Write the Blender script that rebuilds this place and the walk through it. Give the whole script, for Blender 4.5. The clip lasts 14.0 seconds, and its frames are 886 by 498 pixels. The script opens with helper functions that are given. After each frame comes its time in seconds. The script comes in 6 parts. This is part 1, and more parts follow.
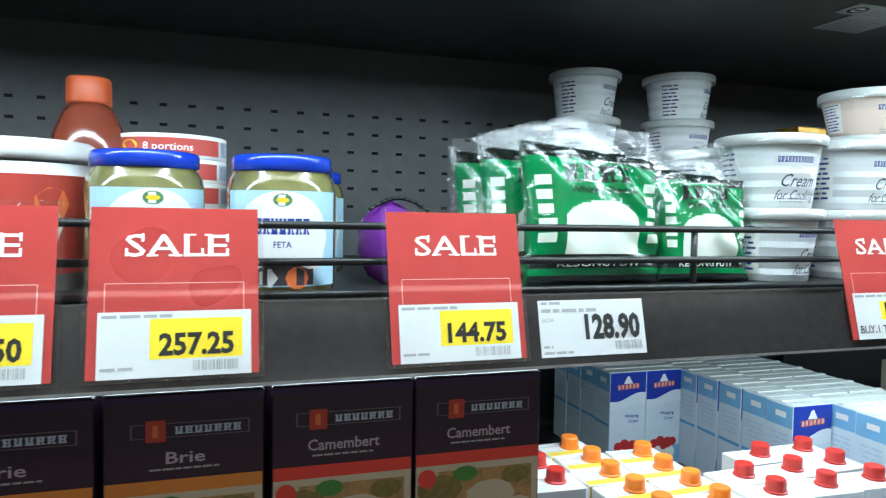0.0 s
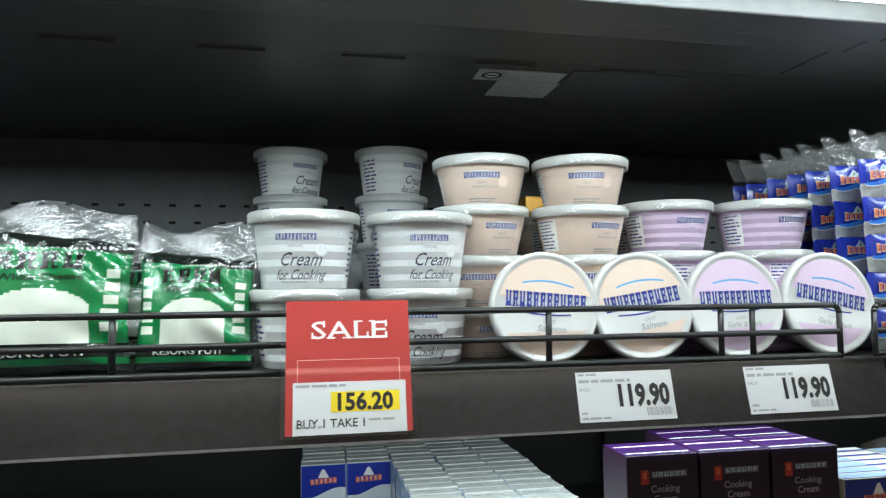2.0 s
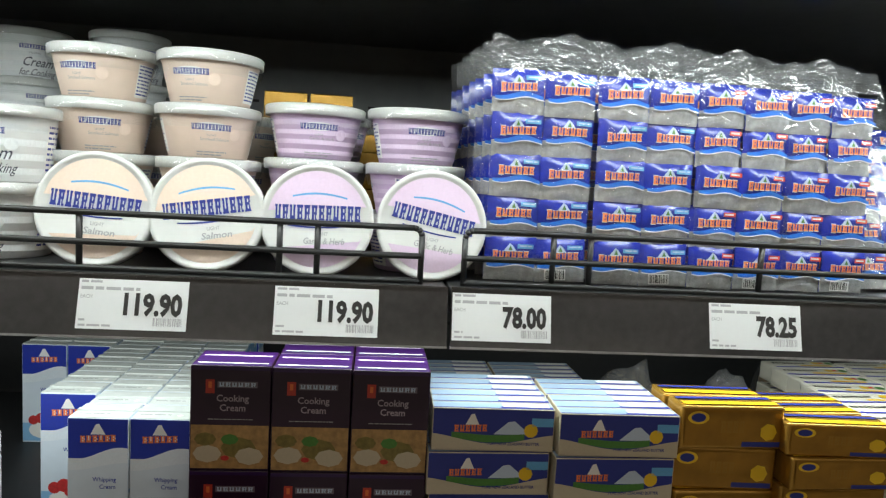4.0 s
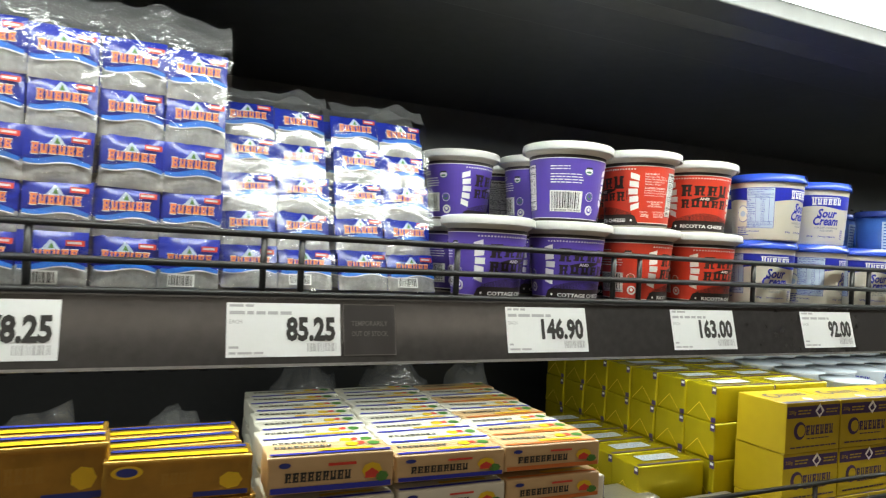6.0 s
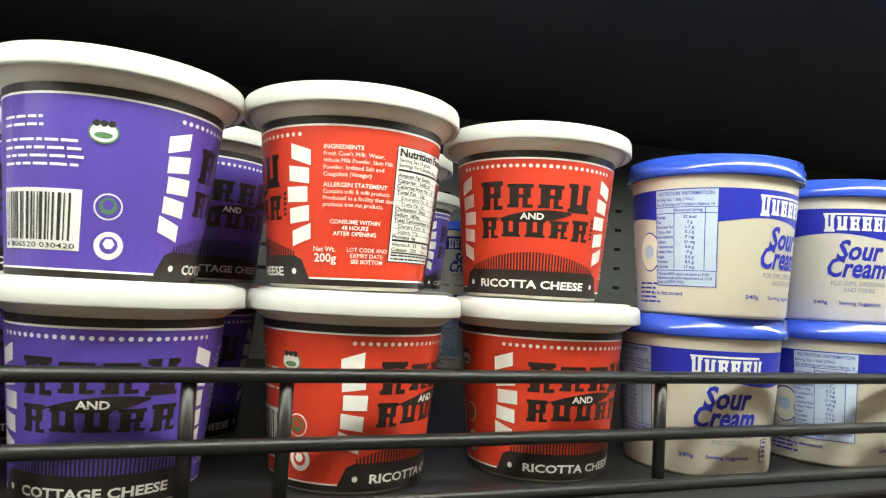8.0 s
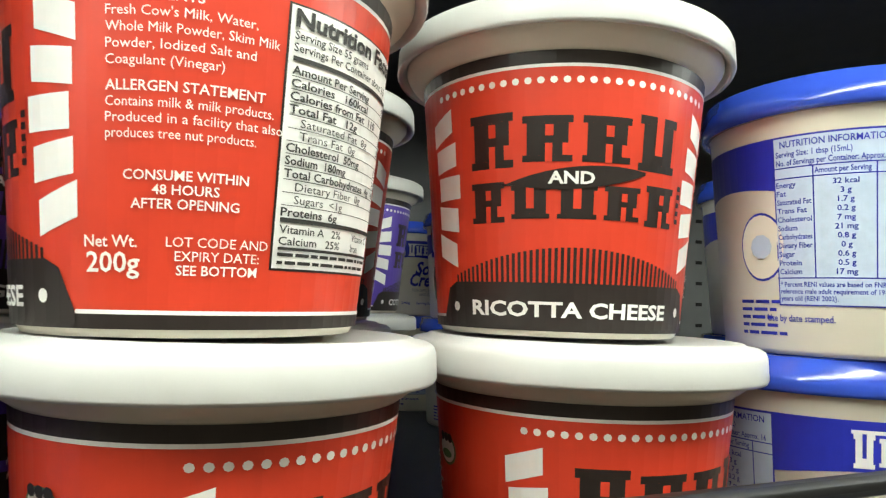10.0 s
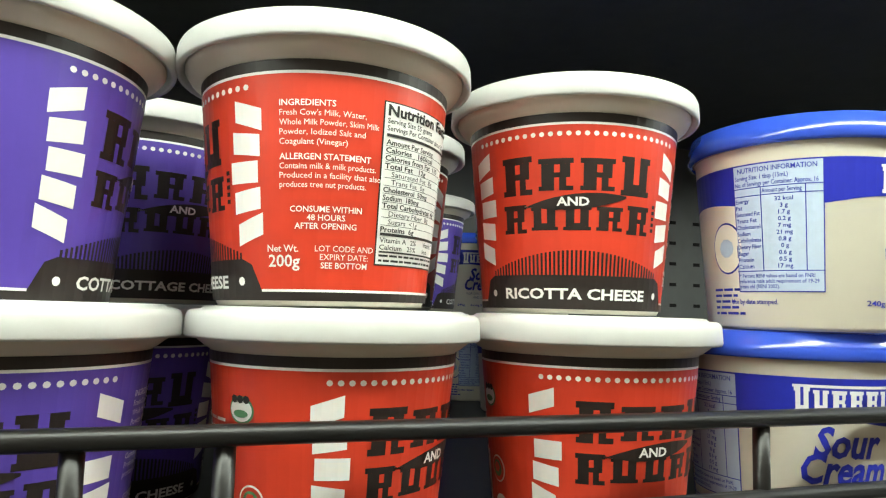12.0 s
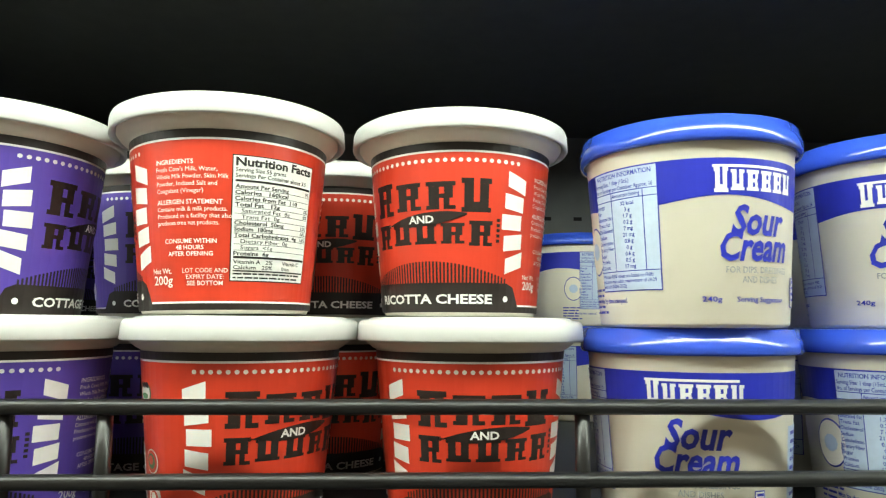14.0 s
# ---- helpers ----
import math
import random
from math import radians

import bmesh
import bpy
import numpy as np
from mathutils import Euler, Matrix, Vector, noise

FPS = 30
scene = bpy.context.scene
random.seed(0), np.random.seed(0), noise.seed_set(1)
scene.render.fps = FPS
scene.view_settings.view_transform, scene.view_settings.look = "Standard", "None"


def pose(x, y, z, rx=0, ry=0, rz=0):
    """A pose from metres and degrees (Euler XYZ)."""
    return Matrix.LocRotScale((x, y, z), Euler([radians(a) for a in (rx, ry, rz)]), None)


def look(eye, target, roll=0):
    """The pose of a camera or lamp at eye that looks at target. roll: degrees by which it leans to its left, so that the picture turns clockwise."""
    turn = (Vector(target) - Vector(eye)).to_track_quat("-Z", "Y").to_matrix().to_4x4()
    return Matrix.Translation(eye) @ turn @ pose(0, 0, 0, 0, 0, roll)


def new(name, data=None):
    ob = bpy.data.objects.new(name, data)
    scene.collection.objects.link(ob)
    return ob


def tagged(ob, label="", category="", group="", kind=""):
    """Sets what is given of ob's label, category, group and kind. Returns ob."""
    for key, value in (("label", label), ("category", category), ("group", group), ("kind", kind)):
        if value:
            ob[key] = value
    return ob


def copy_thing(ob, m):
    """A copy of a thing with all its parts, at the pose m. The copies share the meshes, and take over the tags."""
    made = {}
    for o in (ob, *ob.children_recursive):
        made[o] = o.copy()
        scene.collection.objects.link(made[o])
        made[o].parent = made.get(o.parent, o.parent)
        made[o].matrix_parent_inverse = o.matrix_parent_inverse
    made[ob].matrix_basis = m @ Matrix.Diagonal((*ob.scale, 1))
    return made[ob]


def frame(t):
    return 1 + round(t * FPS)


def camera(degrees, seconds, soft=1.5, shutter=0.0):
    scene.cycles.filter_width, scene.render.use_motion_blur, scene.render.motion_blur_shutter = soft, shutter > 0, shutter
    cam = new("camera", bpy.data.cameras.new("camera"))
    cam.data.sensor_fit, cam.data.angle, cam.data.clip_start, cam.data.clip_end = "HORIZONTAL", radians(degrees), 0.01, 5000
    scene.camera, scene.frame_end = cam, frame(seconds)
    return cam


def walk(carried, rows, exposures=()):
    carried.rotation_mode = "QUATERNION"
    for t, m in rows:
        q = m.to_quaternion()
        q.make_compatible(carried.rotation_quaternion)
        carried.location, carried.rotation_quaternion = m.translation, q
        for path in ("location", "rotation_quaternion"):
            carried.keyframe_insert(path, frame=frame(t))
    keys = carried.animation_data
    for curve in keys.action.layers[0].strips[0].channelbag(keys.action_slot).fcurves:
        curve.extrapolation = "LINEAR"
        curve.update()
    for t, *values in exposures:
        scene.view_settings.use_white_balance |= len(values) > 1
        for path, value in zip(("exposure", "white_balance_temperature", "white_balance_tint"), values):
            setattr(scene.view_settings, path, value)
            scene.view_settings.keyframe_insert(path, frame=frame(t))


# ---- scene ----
cam = camera(66.5, 14.0, soft=1.2, shutter=0.1)
# seconds, eye x y z, yaw, pitch, roll
ROWS = [
    (0.0, -0.21, -0.4322, 1.439, -17.88, -2.81, 0.91),
    (0.5, -0.0725, -0.4618, 1.4514, -16.34, -0.97, 1.46),
    (1.0, 0.084, -0.5384, 1.4708, -10.79, -0.3, 1.9),
    (1.5, 0.1847, -0.5488, 1.4633, -9.79, 1.24, 0.27),
    (2.0, 0.2982, -0.5278, 1.4472, -11.23, 3.64, -0.59),
    (2.2, 0.3533, -0.511, 1.4581, -11.38, 4.23, -0.56),
    (4.3, 0.7933, -0.5641, 1.4727, -5.6, -7.25, 3.45),
    (4.5, 0.8254, -0.5618, 1.4539, -7.48, -7.65, 4.26),
    (5.0, 0.9275, -0.5658, 1.4275, -12.58, -3.26, 3.87),
    (5.5, 1.0369, -0.5709, 1.4313, -18.95, -1.6, 3.46),
    (6.0, 1.1628, -0.5130, 1.4218, -24.92, 0.58, 2.90),
    (6.5, 1.3177, -0.4098, 1.4305, -26.56, 2.18, 2.36),
    (7.0, 1.4236, -0.3367, 1.4377, -25.08, 2.58, 0.73),
    (7.5, 1.5396, -0.2753, 1.4557, -20.80, 3.63, 2.89),
    (7.7, 1.5750, -0.2530, 1.4622, -20.27, 3.24, 3.24),
    (9.8, 1.6481, -0.0926, 1.4713, -19.72, 4.88, 1.78),
    (10.0, 1.6532, -0.0822, 1.4700, -23.50, 4.53, 1.90),
    (10.5, 1.6338, -0.0767, 1.4635, -26.99, 3.79, 1.85),
    (11.0, 1.6295, -0.0919, 1.4558, -28.60, 4.04, 0.99),
    (11.5, 1.6174, -0.1279, 1.4581, -26.20, 5.27, 1.02),
    (12.0, 1.6300, -0.1486, 1.4622, -18.70, 5.29, 1.56),
    (12.5, 1.6596, -0.1721, 1.4641, -12.58, 4.71, 1.78),
    (13.0, 1.6938, -0.1875, 1.4626, -8.09, 5.14, 1.23),
    (13.5, 1.7092, -0.1927, 1.4680, -3.05, 5.72, 0.18),
    (14.0, 1.7382, -0.2119, 1.4596, -2.61, 6.34, 0.31),
]


def carried_pose(x, y, z, yaw, pitch, roll):
    a, b = radians(yaw), radians(pitch)
    way = Vector((-math.sin(a) * math.cos(b), math.cos(a) * math.cos(b), math.sin(b)))
    return look((x, y, z), Vector((x, y, z)) + way, roll)


# the film's own exposure and white balance drift on the way
TINTS = ((0.0, 0.46, 5600, 5), (0.5, 0.48, 5700, 6), (1.0, 0.28, 5850, 7), (2.0, 0.06, 6150, 9), (4.3, 0.20, 6650, 10), (5.0, 0.32, 6800, 10), (6.0, 0.17, 6950, 10), (7.0, 0.22, 7050, 10), (7.5, 0.36, 7400, 8), (10.5, 0.17, 7150, 6), (14.0, 0.35, 7200, 1))
walk(cam, [(r[0], carried_pose(*r[1:])) for r in ROWS], TINTS)

# ---- light ----
world = bpy.data.worlds.new("store_air")
scene.world = world
world.use_nodes = True
world.node_tree.nodes["Background"].inputs[0].default_value = (0.9, 0.95, 1.0, 1)
world.node_tree.nodes["Background"].inputs[1].default_value = 0.05


def tube_row(y, watts, colour, x0=-3.0, x1=5.0):
    data = bpy.data.lights.new("tube_row", "AREA")
    data.shape, data.size, data.size_y = "RECTANGLE", x1 - x0, 0.10
    data.energy, data.color = watts, colour
    ob = new("tube_row", data)
    ob.matrix_world = pose((x0 + x1) / 2, y, 3.17)
    return ob


WARM, COOL = (1.0, 0.90, 0.76), (0.90, 0.99, 0.97)
for row_y, row_w in ((-1.6, 16), (-4.5, 30), (-8.0, 46), (-12.0, 66)):
    tube_row(row_y, row_w, WARM)


def shelf_strip(x0, x1, y, z, watts):
    """The lamp strip under a shelf's front edge, shining down."""
    data = bpy.data.lights.new("shelf_strip", "AREA")
    data.shape, data.size, data.size_y = "RECTANGLE", x1 - x0, 0.016
    data.energy, data.color = watts, COOL
    ob = new("shelf_strip", data)
    ob.matrix_world = pose((x0 + x1) / 2, y, z)
    return ob


shelf_strip(-1.5, 3.5, 0.085, 1.3565, 9)
DIFFUSER_GLOW, TUBE_GLOW = 1.5, 29.0

# ---- materials ----
MATS = {}


def mat(name, colour, rough=0.5, metal=0.0, spec=0.5, vary=0.06, grain=400.0, bump=0.0, coat=0.0, stain=0.0):
    if name in MATS:
        return MATS[name]
    m = bpy.data.materials.new(name)
    m.use_nodes = True
    nt = m.node_tree
    b = nt.nodes["Principled BSDF"]
    b.inputs["Roughness"].default_value = rough
    b.inputs["Metallic"].default_value = metal
    b.inputs["Specular IOR Level"].default_value = spec
    b.inputs["Coat Weight"].default_value = coat
    tc = nt.nodes.new("ShaderNodeTexCoord")
    fine = nt.nodes.new("ShaderNodeTexNoise")
    fine.inputs["Scale"].default_value = grain
    fine.inputs["Detail"].default_value = 4
    broad = nt.nodes.new("ShaderNodeTexNoise")
    broad.inputs["Scale"].default_value = max(grain / 25, 4)
    broad.inputs["Detail"].default_value = 3
    nt.links.new(tc.outputs["Object"], fine.inputs["Vector"])
    nt.links.new(tc.outputs["Object"], broad.inputs["Vector"])
    blend = nt.nodes.new("ShaderNodeMath")
    blend.operation = "ADD"
    nt.links.new(fine.outputs["Fac"], blend.inputs[0])
    nt.links.new(broad.outputs["Fac"], blend.inputs[1])
    span = nt.nodes.new("ShaderNodeMapRange")
    span.inputs["From Min"].default_value, span.inputs["From Max"].default_value = 0.6, 1.4
    span.inputs["To Min"].default_value, span.inputs["To Max"].default_value = 1 - vary - stain, 1 + vary
    nt.links.new(blend.outputs[0], span.inputs["Value"])
    hsv = nt.nodes.new("ShaderNodeHueSaturation")
    hsv.inputs["Color"].default_value = (*colour, 1)
    nt.links.new(span.outputs[0], hsv.inputs["Value"])
    nt.links.new(hsv.outputs[0], b.inputs["Base Color"])
    if rough > 0.08:
        rr = nt.nodes.new("ShaderNodeMapRange")
        rr.inputs["To Min"].default_value, rr.inputs["To Max"].default_value = rough * 0.8, min(rough * 1.25, 1)
        nt.links.new(broad.outputs["Fac"], rr.inputs["Value"])
        nt.links.new(rr.outputs[0], b.inputs["Roughness"])
    if bump:
        bp = nt.nodes.new("ShaderNodeBump")
        bp.inputs["Strength"].default_value, bp.inputs["Distance"].default_value = bump, 0.001
        nt.links.new(blend.outputs[0], bp.inputs["Height"])
        nt.links.new(bp.outputs[0], b.inputs["Normal"])
    MATS[name] = m
    return m


def film(name, tint, rough, gloss, wrinkle=60.0, strength=0.4, haze=0.0):
    """Clear wrapping: transparent, slightly milky, with a wrinkled gloss."""
    m = bpy.data.materials.new(name)
    m.use_nodes = True
    nt = m.node_tree
    nt.nodes.clear()
    out = nt.nodes.new("ShaderNodeOutputMaterial")
    clear, milk, shine = (nt.nodes.new(k) for k in ("ShaderNodeBsdfTransparent", "ShaderNodeBsdfDiffuse", "ShaderNodeBsdfGlossy"))
    milky, mix = nt.nodes.new("ShaderNodeMixShader"), nt.nodes.new("ShaderNodeMixShader")
    clear.inputs[0].default_value = (*tint, 1)
    milk.inputs[0].default_value = (0.75, 0.76, 0.77, 1)
    milky.inputs[0].default_value = haze
    shine.inputs["Roughness"].default_value = rough
    mix.inputs[0].default_value = gloss
    tc = nt.nodes.new("ShaderNodeTexCoord")
    broad, fine = nt.nodes.new("ShaderNodeTexNoise"), nt.nodes.new("ShaderNodeTexNoise")
    broad.inputs["Scale"].default_value, fine.inputs["Scale"].default_value = wrinkle, wrinkle * 3.3
    broad.inputs["Distortion"].default_value = 1.2
    add = nt.nodes.new("ShaderNodeMath")
    add.operation, add.inputs[2].default_value = "MULTIPLY_ADD", 0.0
    add.inputs[1].default_value = 0.25
    nt.links.new(fine.outputs["Fac"], add.inputs[0])
    nt.links.new(broad.outputs["Fac"], add.inputs[2])
    bp = nt.nodes.new("ShaderNodeBump")
    bp.inputs["Strength"].default_value, bp.inputs["Distance"].default_value = strength, 0.01
    for n in (broad, fine):
        nt.links.new(tc.outputs["Object"], n.inputs["Vector"])
    nt.links.new(add.outputs[0], bp.inputs["Height"])
    nt.links.new(bp.outputs[0], shine.inputs["Normal"])
    nt.links.new(clear.outputs[0], milky.inputs[1])
    nt.links.new(milk.outputs[0], milky.inputs[2])
    nt.links.new(milky.outputs[0], mix.inputs[1])
    nt.links.new(shine.outputs[0], mix.inputs[2])
    nt.links.new(mix.outputs[0], out.inputs[0])
    MATS[name] = m
    return m


def glow(name, colour, strength):
    m = bpy.data.materials.new(name)
    m.use_nodes = True
    b = m.node_tree.nodes["Principled BSDF"]
    b.inputs["Base Color"].default_value = (0.8, 0.8, 0.8, 1)
    b.inputs["Emission Color"].default_value = (*colour, 1)
    b.inputs["Emission Strength"].default_value = strength
    return m


DIFFUSER, TUBE = glow("lit_diffuser", COOL, DIFFUSER_GLOW), glow("lamp_tube", COOL, TUBE_GLOW)
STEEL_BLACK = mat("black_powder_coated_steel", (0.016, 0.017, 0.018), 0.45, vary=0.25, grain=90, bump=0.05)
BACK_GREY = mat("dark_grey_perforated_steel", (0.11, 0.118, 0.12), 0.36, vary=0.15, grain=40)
SLOT = mat("slot_dark", (0.004, 0.004, 0.004), 0.8)
CANOPY = mat("canopy_grey", (0.10, 0.10, 0.095), 0.5, vary=0.15, grain=60)
CANOPY_DARK = mat("canopy_dark", (0.075, 0.077, 0.075), 0.42, vary=0.2, grain=60)
WHITE_PANEL = mat("white_enamel", (0.8, 0.82, 0.84), 0.3, vary=0.03, grain=30)
WIRE = mat("black_vinyl_wire", (0.010, 0.010, 0.010), 0.38, vary=0.2, grain=300, bump=0.08)
RAIL = mat("dark_price_channel", (0.030, 0.028, 0.028), 0.13, spec=0.6, vary=0.25, grain=120)
RAIL_EDGE = mat("clear_plastic_edge", (0.13, 0.125, 0.12), 0.3, vary=0.2, grain=200)
PAPER = mat("tag_paper", (0.66, 0.67, 0.67), 0.5, vary=0.02, grain=300)
INK = mat("black_ink", (0.018, 0.017, 0.016), 0.55)
SCRIPT_INK = mat("script_ink", (0.04, 0.042, 0.065), 0.5)
INK_GREY = mat("grey_ink", (0.35, 0.35, 0.36), 0.6)
YELLOW = mat("price_yellow", (0.86, 0.66, 0.02), 0.45)
SALE_RED = mat("sale_card_red", (0.44, 0.048, 0.042), 0.28, vary=0.05, grain=60, coat=0.3)
SALE_LINE = mat("sale_pink_line", (0.75, 0.42, 0.38), 0.4)
WHITE_INK = mat("white_ink", (0.82, 0.81, 0.78), 0.4, vary=0.03)
LID_WHITE = mat("white_plastic_lid", (0.60, 0.605, 0.585), 0.32, vary=0.03, grain=120, bump=0.02)
CUP_CREAM = mat("cream_plastic_cup", (0.70, 0.65, 0.55), 0.38, vary=0.04, grain=120)
TUB_RED = mat("tub_label_red", (0.62, 0.048, 0.022), 0.36, vary=0.05, grain=150)
TUB_PURPLE = mat("tub_label_purple", (0.095, 0.055, 0.36), 0.36, vary=0.05, grain=150)
TUB_BLACK = mat("tub_label_black", (0.020, 0.014, 0.012), 0.38, vary=0.15)
SEAL_GREEN = mat("seal_green", (0.08, 0.22, 0.10), 0.5)
LID_BLUE = mat("blue_plastic_lid", (0.030, 0.085, 0.56), 0.2, vary=0.06, grain=90, coat=0.5, bump=0.15)
SOUR_CREAM = mat("cream_label", (0.82, 0.77, 0.65), 0.36, vary=0.03, grain=120)
SOUR_BLUE = mat("label_blue", (0.018, 0.028, 0.40), 0.36, vary=0.05)
PALE_BLUE = mat("label_pale_blue", (0.50, 0.60, 0.74), 0.4)
WRAP = film("clear_wrap", (0.95, 0.96, 0.96), 0.14, 0.09, 45, 0.3)
WRAP_GLOSS = film("glossy_wrap", (0.95, 0.96, 0.96), 0.17, 0.085, 26, 0.30)
WRAP_THICK = film("crinkled_wrap", (0.90, 0.91, 0.91), 0.22, 0.13, 60, 0.5, 0.09)
TUB_WHITE = mat("white_tub_print", (0.84, 0.855, 0.855), 0.36, vary=0.04, grain=80)
TUB_WHITE2 = mat("white_tub_stripe", (0.76, 0.785, 0.79), 0.36)
SALMON = mat("salmon_print", (0.76, 0.61, 0.51), 0.36, vary=0.06, grain=60)
LILAC = mat("lilac_print", (0.60, 0.45, 0.63), 0.36, vary=0.06, grain=60)
LILAC_PALE = mat("lilac_pale", (0.68, 0.55, 0.70), 0.36, vary=0.06, grain=60)
NAVY = mat("navy_print", (0.018, 0.032, 0.24), 0.4)
SKY = mat("sky_blue_print", (0.12, 0.38, 0.68), 0.4)
GREEN_BAG = mat("green_bag_print", (0.008, 0.20, 0.055), 0.22, vary=0.3, grain=60, bump=0.5, coat=0.4)
BAG_WHITE = mat("bag_white_window", (0.78, 0.79, 0.70), 0.25, vary=0.08, grain=60, bump=0.35)
BAG_BLACK = mat("bag_black_print", (0.012, 0.016, 0.013), 0.2, vary=0.2, bump=0.3)
SACHET_BLUE = mat("sachet_blue", (0.014, 0.030, 0.33), 0.24, vary=0.15, grain=70, bump=0.15, coat=0.15)
SACHET_FOIL = mat("sachet_silver_foil", (0.74, 0.74, 0.73), 0.24, metal=0.5, vary=0.4, grain=160, bump=1.0)
SACHET_SWOOSH = mat("sachet_bright_blue", (0.02, 0.16, 0.62), 0.28)
LOGO_ORANGE = mat("sachet_orange", (0.78, 0.22, 0.07), 0.35)
ORANGE_MARK = mat("orange_mark", (0.80, 0.20, 0.05), 0.35)
RED_MARK = mat("red_mark", (0.66, 0.05, 0.03), 0.4)
EMBER = mat("box_deep_purple", (0.022, 0.006, 0.025), 0.34, vary=0.15, grain=60)
EMBER_TOP = mat("box_purple_edge", (0.030, 0.008, 0.070), 0.34)
FOOD = mat("pasta_photo", (0.40, 0.24, 0.09), 0.4, vary=0.55, grain=160)
FOOD2 = mat("herb_photo", (0.20, 0.16, 0.04), 0.4, vary=0.5, grain=200)
ORANGE_BAND = mat("orange_band", (0.60, 0.16, 0.03), 0.4)
RED_BAND = mat("red_band", (0.52, 0.05, 0.03), 0.4)
CARTON_BLUE = mat("carton_light_blue", (0.22, 0.45, 0.70), 0.3, vary=0.08, grain=60)
CARTON_PALE = mat("carton_pale", (0.62, 0.70, 0.78), 0.3, vary=0.06, grain=60)
CARTON_TOP = mat("carton_top", (0.62, 0.66, 0.64), 0.33, vary=0.14, grain=90, bump=0.2)
CARTON_DEEP = mat("carton_deep_blue", (0.014, 0.035, 0.34), 0.3, vary=0.1)
BERRY = mat("berry_red", (0.50, 0.03, 0.03), 0.35, vary=0.4, grain=300)
BUTTER_CREAM = mat("box_cream", (0.52, 0.46, 0.34), 0.4, vary=0.06)
FIELD_GREEN = mat("field_green", (0.07, 0.22, 0.04), 0.4, vary=0.2)
GOLD = mat("gold_foil", (0.50, 0.28, 0.05), 0.26, metal=0.6, vary=0.15, grain=60, bump=0.6)
GOLD_DARK = mat("gold_foil_print", (0.40, 0.21, 0.03), 0.24, metal=0.5, vary=0.35, grain=45, bump=1.0)
BLOCK_YELLOW = mat("yellow_wrap", (0.80, 0.52, 0.02), 0.3, vary=0.08, grain=60, bump=0.2)
DARI_WHITE = mat("margarine_wrap_white", (0.76, 0.73, 0.62), 0.34, vary=0.06, grain=80, bump=0.3)
# the white wrapper again, with the upper shelf's shade put into its colour
DARI_SHADED = mat("margarine_wrap_shaded", (0.62, 0.42, 0.22), 0.34, vary=0.08, grain=60, bump=0.2)
COW_FOIL = mat("yellow_green_foil", (0.56, 0.46, 0.015), 0.25, metal=0.45, vary=0.14, grain=40, bump=0.7)
COW_YELLOW = mat("yellow_carton", (0.46, 0.33, 0.012), 0.38, vary=0.06, grain=60)
COW_PURPLE = mat("dark_purple_print", (0.05, 0.025, 0.10), 0.4)
SILVER = mat("silver_tray", (0.55, 0.55, 0.54), 0.28, metal=0.8, vary=0.15, bump=0.4)
GLASS_BRINE = mat("jar_brine", (0.20, 0.19, 0.07), 0.12, vary=0.3, grain=60, coat=1.0)
LABEL_SKY = mat("jar_label_sky", (0.42, 0.62, 0.76), 0.4)
SALSA = mat("salsa_bottle", (0.20, 0.045, 0.025), 0.15, vary=0.15, grain=50, coat=0.6)
CAP_ORANGE = mat("orange_cap", (0.82, 0.22, 0.02), 0.35)
CAP_RED = mat("red_cap", (0.55, 0.03, 0.02), 0.35)
JUICE_YELLOW = mat("juice_yellow", (0.80, 0.58, 0.06), 0.35, vary=0.08)
BOX_RED = mat("portion_box_red", (0.52, 0.07, 0.05), 0.4)
STRAW_PURPLE = mat("purple_foil", (0.16, 0.03, 0.28), 0.2, vary=0.2, bump=0.4)
JELLY_BLUE = mat("jelly_blue", (0.04, 0.12, 0.42), 0.35, vary=0.08)
WALL_GREY = mat("store_wall", (0.5, 0.48, 0.45), 0.7, vary=0.1, grain=20)
FLOOR_TILE = mat("store_floor", (0.45, 0.42, 0.38), 0.25, vary=0.12, grain=15)


# ---- builders ----
def part(name, bm, material, parent=None, label=""):
    """Links a bmesh as one mesh object, under a thing or a part."""
    me = bpy.data.meshes.new(name)
    bm.to_mesh(me)
    bm.free()
    for m in material if isinstance(material, (list, tuple)) else (material,):
        me.materials.append(m)
    ob = new(name, me)
    if parent is not None:
        ob.parent = parent
    return tagged(ob, label)


def thing(name, m, label, category, group="", kind=""):
    ob = new(name)
    ob.empty_display_size = 0.02
    ob.matrix_world = m
    return tagged(ob, label, category, group, kind)


def block(bm, x0, x1, y0, y1, z0, z1, bevel=0.0, mi=0):
    vs = [bm.verts.new((x, y, z)) for x in (x0, x1) for y in (y0, y1) for z in (z0, z1)]
    fs = [bm.faces.new([vs[i] for i in q]) for q in ((0, 1, 3, 2), (4, 6, 7, 5), (0, 4, 5, 1), (2, 3, 7, 6), (0, 2, 6, 4), (1, 5, 7, 3))]
    for f in fs:
        f.material_index = mi
    if bevel:
        es = {e for f in fs for e in f.edges}
        out = bmesh.ops.bevel(bm, geom=list(es), offset=bevel, segments=2, affect="EDGES", profile=0.7)
        for f in out["faces"]:
            f.material_index = mi
            f.smooth = True
    return fs


def box_bm(x0, x1, y0, y1, z0, z1, bevel=0.0):
    bm = bmesh.new()
    block(bm, x0, x1, y0, y1, z0, z1, bevel)
    bmesh.ops.recalc_face_normals(bm, faces=bm.faces[:])
    return bm


